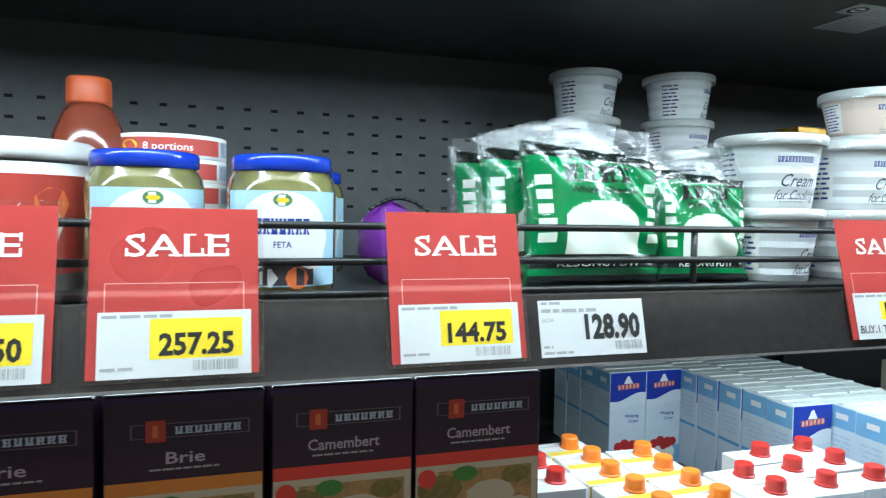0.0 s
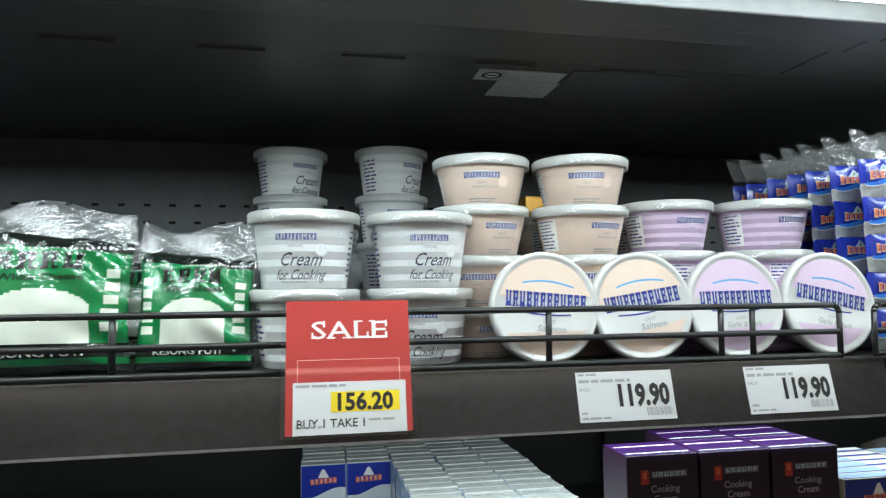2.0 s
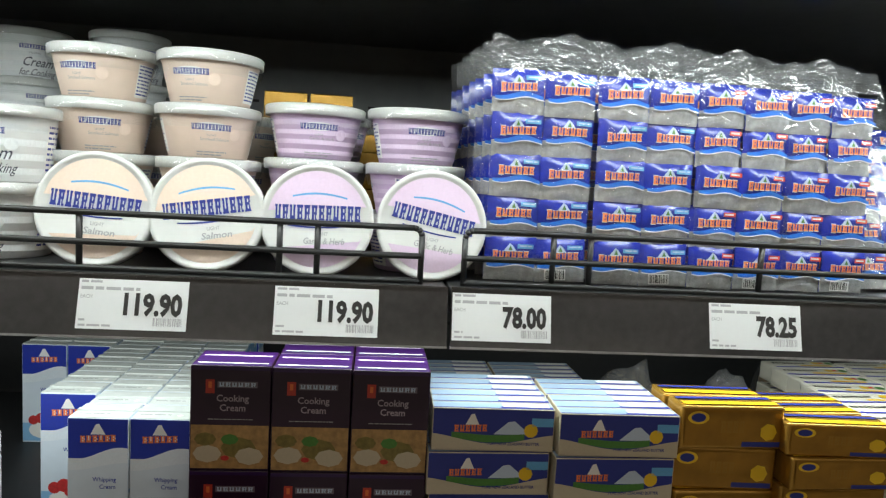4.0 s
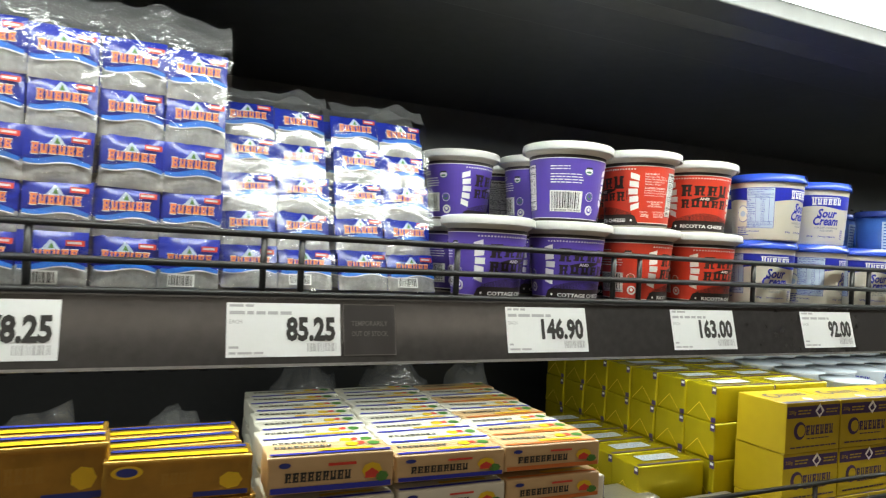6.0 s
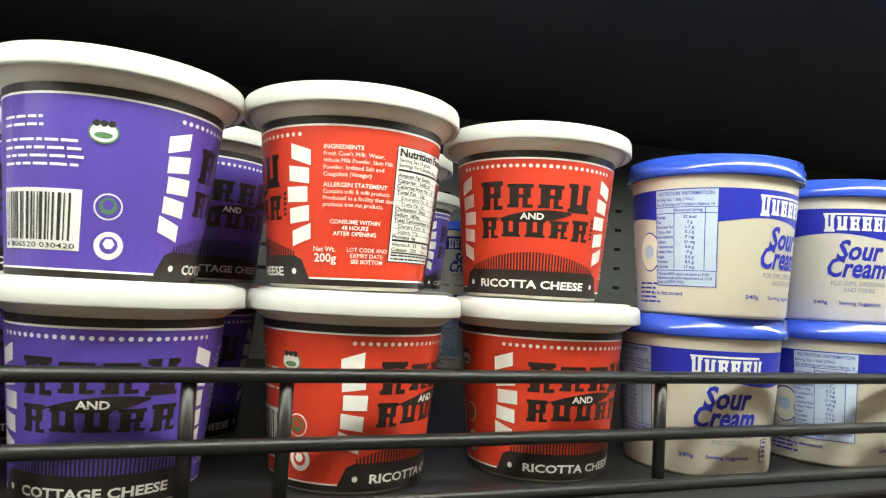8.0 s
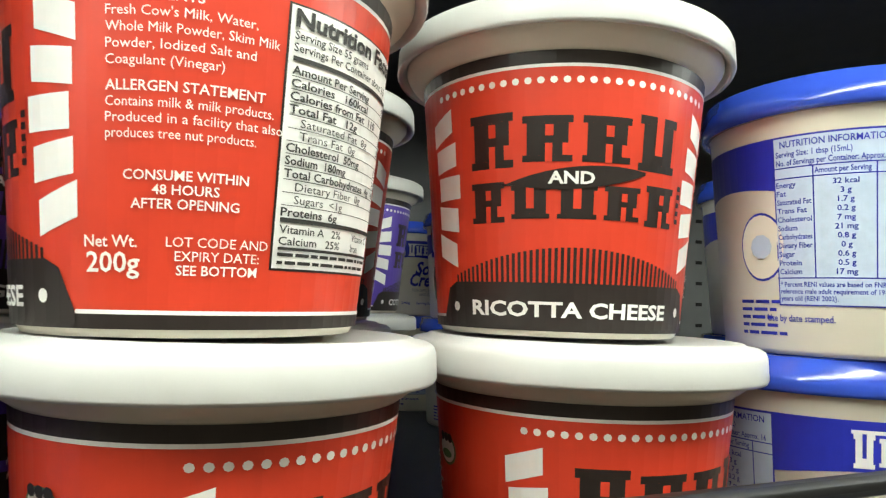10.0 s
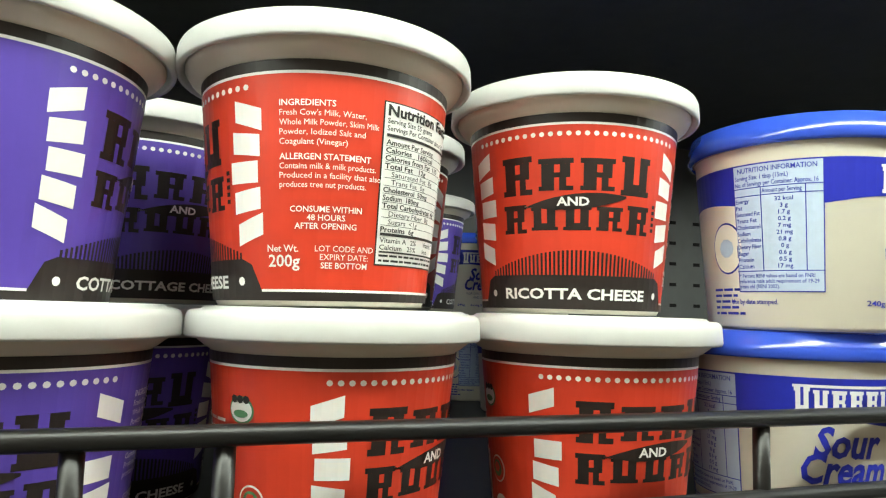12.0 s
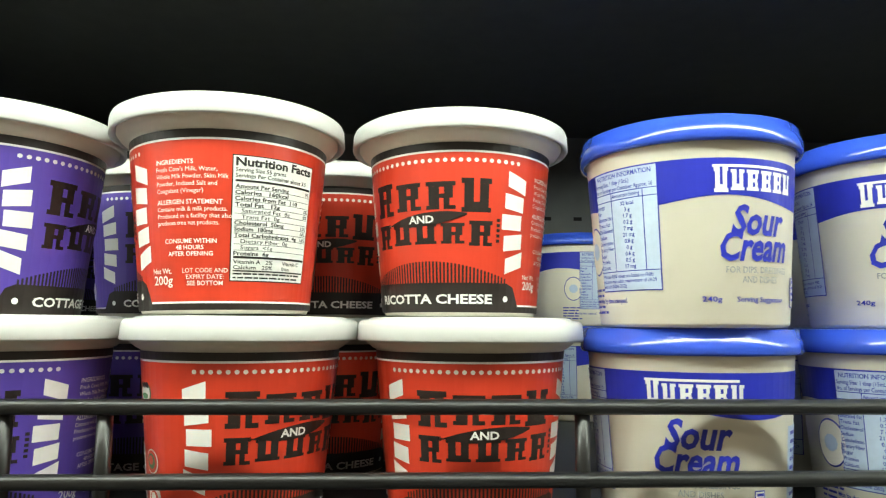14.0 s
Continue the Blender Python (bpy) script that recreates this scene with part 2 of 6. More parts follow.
def turned(profile, seg=64, smooth=True):
    """A solid of revolution from (radius, z) pairs, bottom to top."""
    bm = bmesh.new()
    rings = []
    for r, z in profile:
        if r <= 1e-6:
            rings.append([bm.verts.new((0, 0, z))])
        else:
            rings.append([bm.verts.new((r * math.sin(2 * math.pi * k / seg), -r * math.cos(2 * math.pi * k / seg), z)) for k in range(seg)])
    for a, b in zip(rings, rings[1:]):
        for k in range(seg):
            q = [a[k % len(a)], a[(k + 1) % len(a)], b[(k + 1) % len(b)], b[k % len(b)]]
            q = list(dict.fromkeys(q))
            if len(q) > 2:
                bm.faces.new(q).smooth = smooth
    bmesh.ops.recalc_face_normals(bm, faces=bm.faces[:])
    return bm


def rod(bm, a, b, r, seg=10):
    a, b = Vector(a), Vector(b)
    d = (b - a).normalized()
    side = d.orthogonal().normalized()
    up = d.cross(side)
    ring = [[bm.verts.new(p + r * (math.cos(2 * math.pi * k / seg) * side + math.sin(2 * math.pi * k / seg) * up)) for k in range(seg)] for p in (a, b)]
    for k in range(seg):
        bm.faces.new((ring[0][k], ring[0][(k + 1) % seg], ring[1][(k + 1) % seg], ring[1][k])).smooth = True
    bm.faces.new(ring[0][::-1])
    bm.faces.new(ring[1])


TYPE = {}


def letters(text, bold=0.0):
    """Flat outline of a line of text, one unit high: points, faces and width."""
    if (text, bold) not in TYPE:
        cu = bpy.data.curves.new("type", "FONT")
        cu.body, cu.size, cu.resolution_u, cu.offset = text, 1.0, 2, bold
        ob = new("type", cu)
        bpy.context.view_layer.update()
        me = bpy.data.meshes.new_from_object(ob.evaluated_get(bpy.context.evaluated_depsgraph_get()))
        pts = [(v.co.x, v.co.y) for v in me.vertices]
        faces = [tuple(p.vertices) for p in me.polygons]
        bpy.data.objects.remove(ob)
        bpy.data.curves.remove(cu)
        bpy.data.meshes.remove(me)
        lo, hi = min(p[0] for p in pts), max(p[0] for p in pts)
        TYPE[text, bold] = ([(x - lo, y) for x, y in pts], faces, hi - lo)
    return TYPE[text, bold]


class Print:
    """Print on a surface: shapes in (u, v) metres, laid onto it by place(u, v, lift)."""

    def __init__(self, place, step=0.004):
        self.bm, self.place, self.step, self.mats = bmesh.new(), place, step, []

    def slot(self, m):
        if m not in self.mats:
            self.mats.append(m)
        return self.mats.index(m)

    def face(self, pts, m, lift):
        f = self.bm.faces.new([self.bm.verts.new(self.place(u, v, lift * 0.00012)) for u, v in pts])
        f.material_index, f.smooth = self.slot(m), True

    def rect(self, u0, v0, u1, v1, m, lift=1, lean=0.0):
        n = max(1, math.ceil(abs(u1 - u0) / self.step))
        for k in range(n):
            a, b = u0 + (u1 - u0) * k / n, u0 + (u1 - u0) * (k + 1) / n
            sa, sb = lean * (a - u0), lean * (b - u0)
            self.face([(a, v0 + sa), (b, v0 + sb), (b, v1 + sb), (a, v1 + sa)], m, lift)

    def band(self, u0, u1, low, high, m, lift=1):
        """A strip between two curves v = low(u) and v = high(u)."""
        n = max(2, math.ceil(abs(u1 - u0) / self.step))
        us = [u0 + (u1 - u0) * k / n for k in range(n + 1)]
        for a, b in zip(us, us[1:]):
            self.face([(a, low(a)), (b, low(b)), (b, high(b)), (a, high(a))], m, lift)

    def disc(self, u, v, r, m, lift=1, n=12, squash=1.0):
        self.face([(u + r * math.cos(2 * math.pi * k / n), v + squash * r * math.sin(2 * math.pi * k / n)) for k in range(n)], m, lift)

    def text(self, s, u, v, size, m, lift=2, align="c", width=None, slant=0.0, turn=0.0, bold=0.012):
        pts, faces, w = letters(s, bold)
        kx = size if width is None else width / w
        off = {"c": -0.5, "l": 0.0, "r": -1.0}[align] * w * kx
        mi = self.slot(m)
        c, sn = math.cos(turn), math.sin(turn)
        vs = []
        for x, y in pts:
            a, b = off + x * kx + slant * y * size, y * size
            vs.append(self.bm.verts.new(self.place(u + a * c - b * sn, v + a * sn + b * c, lift * 0.00012)))
        for q in faces:
            try:
                self.bm.faces.new([vs[i] for i in q]).material_index = mi
            except ValueError:
                pass

    def lines(self, u0, u1, v_top, count, pitch, m, lift=2, fill=0.42, ragged=0.25, seed=1):
        """Writing too small to read: broken bars."""
        rnd = random.Random(seed)
        for k in range(count):
            end = u1 - ragged * (u1 - u0) * rnd.random()
            u = u0
            while u < end:
                w = min(end - u, pitch * rnd.uniform(0.8, 2.6))
                if w > pitch * 0.3:
                    self.rect(u, v_top - k * pitch - pitch * fill, u + w, v_top - k * pitch, m, lift)
                u += w + pitch * 0.35

    def bars(self, u0, u1, v0, v1, m, lift=2, seed=3, pitch=0.0006):
        """A bar code."""
        rnd, u = random.Random(seed), u0
        while u < u1:
            w = pitch * rnd.choice((0.6, 1, 1.6))
            self.face([(u, v0), (min(u + w, u1), v0), (min(u + w, u1), v1), (u, v1)], m, lift)
            u += w + pitch * rnd.choice((0.6, 1, 1.4))

    def slabs(self, u0, u1, v0, v1, n, ink, ground, lift=2, seed=5, lean=0.0, caps=()):
        """A maker's mark: a row of plain slabs on feet, with narrow slots."""
        rnd = random.Random(seed)
        w, h = (u1 - u0) / n, v1 - v0
        for k in range(n):
            a, b = u0 + (k + 0.08) * w, u0 + (k + 0.92) * w
            s = lean * (k - n / 2) * w
            e0, e1 = v0 + s - (0.10 * h if k in caps else 0), v1 + s + (0.12 * h if k in caps else 0)
            m, d = b - a, e1 - e0
            self.rect(a, e0, b, e0 + 0.14 * d, ink, lift)
            self.rect(a, e1 - 0.16 * d, b, e1, ink, lift)
            self.rect(a + 0.09 * m, e0 + 0.14 * d, b - 0.09 * m, e1 - 0.16 * d, ink, lift)
            pick = rnd.randrange(3)
            if pick == 0:
                cuts = ((0.46, 0.62, 0.56, 0.80), (0.46, 0.60, 0.0, 0.40), (0.80, 1.0, 0.14, 0.40))
            elif pick == 1:
                cuts = ((0.40, 0.60, 0.30, 1.0),)
            else:
                cuts = ((0.46, 0.66, 0.58, 0.80), (0.46, 0.66, 0.18, 0.40), (0.84, 1.0, 0.40, 0.58))
            for p, q, r, t in cuts:
                self.rect(a + p * m, e0 + r * d, a + q * m, e0 + t * d, ground, lift + 1)

    def done(self, name, parent, label=""):
        return part(name, self.bm, self.mats, parent, label)


def cone_place(r0, r1, h):
    ref = (r0 + r1) / 2

    def place(u, v, lift):
        a, r = u / ref, r0 + (r1 - r0) * v / h + lift
        return Vector((r * math.sin(a), -r * math.cos(a), v))
    return place


def front_place(y):
    return lambda u, v, lift: Vector((u, y - lift, v))


def side_place(x, sign=-1):
    """Print on a face that looks along x; u runs into the depth for the left face."""
    return lambda u, v, lift: Vector((x + sign * lift, u, v))


def top_place(z):
    return lambda u, v, lift: Vector((u, v, z + lift))

# ---- the cabinet and the store around it ----
SHELF_Z, SHELF2_Z, BACK_Y, CEIL_Z = 1.3825, 1.095, 0.60, 1.69
X0, X1 = -1.6, 3.6


def structure(name, bm, m, label, category):
    return tagged(part(name, bm, m), label, category, kind="structure")


structure("floor", box_bm(-6, 8, -16, 3, -0.05, 0), FLOOR_TILE, "pale polished store floor", "floor")
structure("ceiling", box_bm(-6, 8, -16, 3, 3.3, 3.35), WALL_GREY, "plain store ceiling", "ceiling")
structure("wall_south", box_bm(-6, 8, -16.1, -16, 0, 3.3), WALL_GREY, "plain far store wall", "wall")
structure("wall_west", box_bm(-6.1, -6, -16.1, 3, 0, 3.3), WALL_GREY, "plain store wall", "wall")
structure("wall_east", box_bm(8, 8.1, -16.1, 3, 0, 3.3), WALL_GREY, "plain store wall", "wall")
structure("wall_north", box_bm(-6, 8, 0.8, 0.9, 0, 3.3), WALL_GREY, "plain store wall behind the refrigerated cabinet", "wall")

case = thing("refrigerated_cabinet", pose(0, 0, 0), "tall open-fronted black refrigerated dairy cabinet along a wall", "refrigerator")
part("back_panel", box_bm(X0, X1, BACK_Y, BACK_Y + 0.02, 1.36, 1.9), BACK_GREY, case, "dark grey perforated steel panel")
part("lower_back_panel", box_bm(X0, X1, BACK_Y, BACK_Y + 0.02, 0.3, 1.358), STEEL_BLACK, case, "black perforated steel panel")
bm = bmesh.new()
for row in range(6):
    for k in range(136):
        x, z = X0 + 0.0203 + k * 0.03785, 1.5885 - row * 0.0275
        block(bm, x - 0.0050, x + 0.0050, BACK_Y - 0.0008, BACK_Y + 0.004, z - 0.0022, z + 0.0022)
for row in range(3):
    for k in range(112):
        x, z = X0 + 0.03 + k * 0.0445, 1.30 - row * 0.037
        block(bm, x - 0.0055, x + 0.0055, BACK_Y - 0.0008, BACK_Y + 0.004, z - 0.0026, z + 0.0026)
tagged(part("perforation", bm, SLOT, case), kind="stuff")
part("base", box_bm(X0, X1, -0.25, BACK_Y, 0.02, 0.35), STEEL_BLACK, case)
part("roof_panel", box_bm(X0, X1, 0.13, BACK_Y, CEIL_Z, CEIL_Z + 0.03), CANOPY_DARK, case)
for a, b in ((X0, 0.812), (0.815, X1)):
    part("canopy_panel", box_bm(a, b, 0.040, 0.13, CEIL_Z - 0.004, CEIL_Z + 0.03, 0.002), CANOPY_DARK, case)
    part("canopy_strip", box_bm(a, b, -0.004, 0.038, CEIL_Z - 0.011, CEIL_Z + 0.02, 0.003), CANOPY, case, "brushed grey steel strip")
    part("canopy_lip", box_bm(a, b, -0.046, -0.006, CEIL_Z - 0.017, CEIL_Z + 0.03, 0.002), CANOPY_DARK, case)
    part("light_diffuser", box_bm(a, b, -0.150, -0.048, CEIL_Z - 0.001, CEIL_Z + 0.012, 0.002), DIFFUSER, case, "glowing white canopy light panel")
    part("lamp_tube", box_bm(a + 0.02, b - 0.02, -0.122, -0.096, CEIL_Z - 0.0140, CEIL_Z - 0.0015), TUBE, case, "bright lamp behind the diffuser")
    part("header_panel", box_bm(a, b, -0.165, -0.152, CEIL_Z - 0.004, CEIL_Z + 0.30, 0.002), WHITE_PANEL, case, "white enamelled header panel")
part("canopy_top", box_bm(X0, X1, -0.150, 0.13, CEIL_Z + 0.034, CEIL_Z + 0.05), STEEL_BLACK, case)
part("strip_housing", box_bm(X0, X1, 0.073, 0.097, SHELF_Z - 0.0255, SHELF_Z - 0.0225), STEEL_BLACK, case)
for x in (X0, X1 - 0.03):
    part("end_panel", box_bm(x, x + 0.03, -0.25, BACK_Y, 0.35, 2.0), STEEL_BLACK, case)
for x in (0.812, ):
    part("upright", box_bm(x - 0.012, x + 0.012, BACK_Y - 0.02, BACK_Y, 0.35, 1.33), STEEL_BLACK, case)
for k in range(5):
    part("vent", box_bm(0.05 + k * 0.14, 0.115 + k * 0.14, 0.150, 0.154, CEIL_Z - 0.003, CEIL_Z - 0.0005), CANOPY, case)

sticker = thing("notice_sticker", pose(0.48, 0.17, CEIL_Z - 0.0005), "grey printed notice sticker on the roof of the cabinet", "sticker")
part("sheet", box_bm(0.0, 0.1, 0.0, 0.035, -0.0012, 0.0), mat("notice_pale", (0.42, 0.44, 0.45), 0.4), sticker)
part("lower_sheet", box_bm(0.03, 0.105, 0.036, 0.095, -0.0012, 0.0), mat("notice_pale", (0.42, 0.44, 0.45), 0.4), sticker)
part("worn_sheet", box_bm(0.106, 0.25, -0.01, 0.095, -0.0010, 0.0), mat("notice_worn", (0.09, 0.10, 0.11), 0.4), sticker)
pr = Print(lambda u, v, lift: Vector((u, v, -0.0012 - lift)))
pr.disc(0.018, 0.018, 0.012, INK, 1, 16)
pr.disc(0.018, 0.018, 0.008, PAPER, 2, 16)
pr.rect(0.012, 0.016, 0.024, 0.020, INK, 3)
pr.lines(0.04, 0.09, 0.030, 3, 0.007, INK_GREY, 1)
pr.lines(0.036, 0.098, 0.085, 5, 0.008, INK_GREY, 1, seed=4)
pr.done("writing", sticker)

TILT_A = radians(14)


def rail_place(y0, z0):
    """On the leaning face of a price channel; v = 0 at the tags' top."""
    return lambda u, v, lift: Vector((u, y0 + v * math.sin(TILT_A) - lift * math.cos(TILT_A), z0 + v * math.cos(TILT_A) + lift * math.sin(TILT_A)))


def shelf(x0, x1, z, depth, label):
    ob = thing("shelf", pose(0, 0, 0), label, "shelf", "cabinet shelves")
    part("board", box_bm(x0, x1, 0.006, depth, z - 0.022, z, 0.002), STEEL_BLACK, ob)
    on = rail_place(0, z - 0.0025)
    for name, m, v0, v1, l0, l1 in (("price_channel", RAIL, -0.046, 0.004, 0.0, -0.003), ("lower_lip", RAIL_EDGE, -0.0475, -0.0455, 0.0018, -0.001), ("upper_lip", RAIL, 0.0028, 0.0045, 0.0018, -0.001)):
        bm = bmesh.new()
        vs = [bm.verts.new(on(u, v, l)) for u in (x0, x1) for v in (v0, v1) for l in (l0, l1)]
        for q in ((0, 1, 3, 2), (4, 6, 7, 5), (0, 4, 5, 1), (2, 3, 7, 6), (0, 2, 6, 4), (1, 5, 7, 3)):
            bm.faces.new([vs[i] for i in q])
        bmesh.ops.recalc_face_normals(bm, faces=bm.faces[:])
        part(name, bm, m, ob)
    return ob


shelf(X0, 0.8085, SHELF_Z, 0.50, "black steel shelf with a price channel along its front")
shelf(0.8115, X1, SHELF_Z, 0.50, "black steel shelf with a price channel along its front")
shelf(X0, 0.8085, SHELF2_Z, 0.57, "black steel lower shelf with a price channel along its front")
shelf(0.8115, X1, SHELF2_Z, 0.57, "black steel lower shelf with a price channel along its front")


def fence(x0, x1, z, heights, uprights, y=0.0245, r=0.0027):
    ob = thing("wire_fence", pose(0, y, z), "black vinyl-coated wire fence along the shelf front", "shelf fence", "wire fences")
    top, c = heights[0], 0.007
    for h in heights:
        bm = bmesh.new()
        rod(bm, (x0 + (c if h == top else 0), 0, h), (x1 - (c if h == top else 0), 0, h), r)
        part("wire", bm, WIRE, ob)
    for x, s in ((x0, 1), (x1, -1)):
        bm = bmesh.new()
        pts = [(x, 0, 0.0)] + [(x + s * c * (1 - math.cos(a)), 0, top - c + c * math.sin(a)) for a in (0, 0.5, 1.05, math.pi / 2)]
        for p, q in zip(pts, pts[1:]):
            rod(bm, p, q, r)
        part("end_loop", bm, WIRE, ob)
    for x in uprights:
        bm = bmesh.new()
        rod(bm, (x, 0.002, 0.0), (x, 0.002, top), r)
        part("upright", bm, WIRE, ob)
    return ob


fence(-0.78, 0.786, SHELF_Z, (0.0488, 0.0243, 0.0025), (-0.6, -0.45, -0.2, 0.152, 0.5, 0.664, 0.696))
fence(0.824, 2.06, SHELF_Z, (0.0488, 0.0243, 0.0025), (0.904, 0.938, 1.10, 1.259, 1.289, 1.428, 1.602, 1.635, 1.798, 1.968, 2.000))
fence(2.09, 3.3, SHELF_Z, (0.0488, 0.0243, 0.0025), (2.3, 2.6, 2.9))
fence(0.42, 0.79, SHELF2_Z, (0.085, 0.058, 0.0025), (0.5, 0.66), 0.012)
fence(0.824, 2.06, SHELF2_Z, (0.085, 0.058, 0.0025), (1.0, 1.297, 1.6, 1.9), 0.012)


# ---- price tags and sale cards ----
def price_tag(x, price, seed, z=SHELF_Z - 0.0025, sale=False, w=0.085, note=""):
    if sale:
        ob = thing("sale_card", pose(0, 0, 0), "red plastic sale card with a white and yellow price slip", "sale sign", "sale cards")
        on = rail_place(-0.0030, z)
        bm = bmesh.new()
        vs = [bm.verts.new(on(u, v, l)) for u in (x - 0.0055, x + w + 0.0045) for v in (-0.0385, 0.0630) for l in (0.0, -0.0010)]
        for q in ((0, 1, 3, 2), (4, 6, 7, 5), (0, 4, 5, 1), (2, 3, 7, 6), (0, 2, 6, 4), (1, 5, 7, 3)):
            bm.faces.new([vs[i] for i in q])
        bmesh.ops.recalc_face_normals(bm, faces=bm.faces[:])
        part("card", bm, SALE_RED, ob)
        bm = bmesh.new()
        vs = [bm.verts.new(on(u, v, -0.0014)) for u, v in ((x - 0.009, -0.041), (x + w + 0.008, -0.041), (x + w + 0.008, 0.067), (x - 0.009, 0.067))]
        bm.faces.new(vs)
        part("sleeve", bm, WRAP, ob, "clear plastic sleeve")
        pr = Print(on, 0.05)
        pr.text("SALE", x + w / 2, 0.0330, 0.0195, WHITE_INK, 2, width=0.058, bold=0.006)
        su = x + w / 2 - 0.029
        for a, b, top in ((0.0118, 0.0182, 0), (0.0240, 0.0318, 0), (0.0325, 0.0395, 0), (0.0325, 0.0395, 1), (0.0445, 0.0490, 0), (0.0445, 0.0490, 1), (0.0000, 0.0016, 2), (0.0088, 0.0104, 3), (0.0426, 0.0440, 2), (0.0570, 0.0586, 2), (0.0570, 0.0586, 3)):
            v0 = (0.0330, 0.0458, 0.0330, 0.0420)[top]
            pr.rect(su + a, v0, su + b, v0 + (0.0011 if top < 2 else 0.0050), WHITE_INK, 2.5)
        for a, b, c, d in ((0.003, 0.0165, w - 0.004, 0.0170), (0.003, 0.0, 0.0035, 0.0165), (w - 0.0045, 0.0, w - 0.004, 0.0165)):
            pr.rect(x + a, b, x + c, d, SALE_LINE, 1)
        pr.done("sale_print", ob)
        slip = rail_place(-0.0036, z)
        pr = Print(slip, 0.1)
        pr.rect(x, -0.0385, x + w, 0.0, PAPER, 1)
        pr.rect(x + 0.028, -0.0225 if note else -0.028, x + w - 0.005, -0.0075 if note else -0.0045, YELLOW, 2)
        pr.text(price, x + w - 0.010, -0.021 if note else -0.0255, 0.0175, INK, 4, "r", width=0.042, bold=0.035)
        if note:
            pr.text(note, x + 0.003, -0.0335, 0.009, INK, 3, "l", width=0.050)
            pr.lines(x + 0.056, x + 0.078, -0.028, 1, 0.004, INK_GREY, 3)
        else:
            pr.bars(x + 0.052, x + 0.077, -0.0355, -0.0295, INK_GREY, 3, seed)
        pr.lines(x + 0.002, x + 0.045, -0.0018, 1, 0.0045, INK_GREY, 3, seed=seed)
        pr.lines(x + 0.002, x + 0.022, -0.032, 1, 0.004, INK_GREY, 3, seed=seed + 1)
        pr.done("price_slip", ob, "white price slip with a yellow box")
        return ob
    ob = thing("price_tag", pose(0, 0, 0), "white paper shelf price tag in the price channel", "price tag", "price tags")
    on = rail_place(-0.0006, z)
    bm = bmesh.new()
    vs = [bm.verts.new(on(u, v, l)) for u in (x, x + w) for v in (-0.040, 0.0) for l in (0.0, -0.0004)]
    for q in ((0, 1, 3, 2), (4, 6, 7, 5), (0, 4, 5, 1), (2, 3, 7, 6), (0, 2, 6, 4), (1, 5, 7, 3)):
        bm.faces.new([vs[i] for i in q])
    bmesh.ops.recalc_face_normals(bm, faces=bm.faces[:])
    part("paper", bm, PAPER, ob)
    pr = Print(on, 0.1)
    pr.text(price, x + w - 0.004, -0.0275, 0.0235, INK, 3, "r", width=0.0455 if len(price) > 5 else 0.038, bold=0.045)
    tagged(pr.done("price_print", ob, "large black price figure"), kind="stuff")
    pr = Print(on, 0.1)
    pr.bars(x + 0.059, x + 0.0815, -0.0365, -0.0300, INK_GREY, 2, seed)
    pr.lines(x + 0.002, x + 0.020, -0.0012, 1, 0.0045, INK_GREY, 2, ragged=0.0, seed=seed)
    pr.lines(x + 0.002, x + 0.048, -0.0062, 1, 0.0050, INK_GREY, 2, fill=0.5, ragged=0.05, seed=seed + 2)
    pr.text("EACH", x + 0.002, -0.0155, 0.0042, INK_GREY, 2, "l", width=0.009)
    pr.lines(x + 0.002, x + 0.010, -0.0320, 1, 0.0040, INK_GREY, 2, seed=seed)
    pr.lines(x + 0.002, x + 0.030, -0.0362, 1, 0.0040, INK_GREY, 2, seed=seed + 5)
    tagged(pr.done("fine_print", ob, "small grey printing and bar code"), kind="stuff")
    return ob


for x, price in ((0.0, "128.90"), (0.512, "119.90"), (0.6655, "119.90"), (0.811, "78.00"), (1.0395, "78.25"), (1.2295, "85.25"), (1.4635, "146.90"), (1.652, "163.00"), (1.840, "92.00")):
    price_tag(x if x != 0.811 else 0.8125, price, int(x * 100) + 7)
price_tag(-0.280, "257.25", 11, sale=True)
price_tag(-0.102, "144.75", 13, sale=True)
price_tag(-0.392, "257.50", 15, sale=True)
price_tag(0.2865, "156.20", 17, sale=True, note="BUY 1 TAKE 1")
price_tag(0.563, "156.20", 19, SHELF2_Z + 0.03, sale=True)

flag = thing("out_of_stock_tag", pose(0, 0, 0), "dark plastic out of stock tag in the price channel", "shelf tag")
on = rail_place(-0.0006, SHELF_Z - 0.0025)
TAG_EDGE = mat("tag_pale_line", (0.10, 0.095, 0.09), 0.4)
pr = Print(on, 0.1)
pr.rect(1.317, -0.040, 1.360, 0.0, mat("dark_tag", (0.022, 0.020, 0.020), 0.3), 1)
pr.done("plate", flag)
pr = Print(on, 0.1)
for a, b, c, d in ((1.317, -0.0006, 1.360, 0.0), (1.317, -0.040, 1.360, -0.0394), (1.317, -0.04, 1.3174, 0), (1.3596, -0.04, 1.360, 0)):
    pr.rect(a, b, c, d, TAG_EDGE, 2)
pr.done("border", flag, "thin pale border line")
pr = Print(on, 0.1)
pr.text("TEMPORARILY", 1.3385, -0.017, 0.0055, TAG_EDGE, 2, width=0.030)
pr.text("OUT OF STOCK", 1.3385, -0.025, 0.0055, TAG_EDGE, 2, width=0.030)
pr.done("lettering", flag, "pale block lettering")


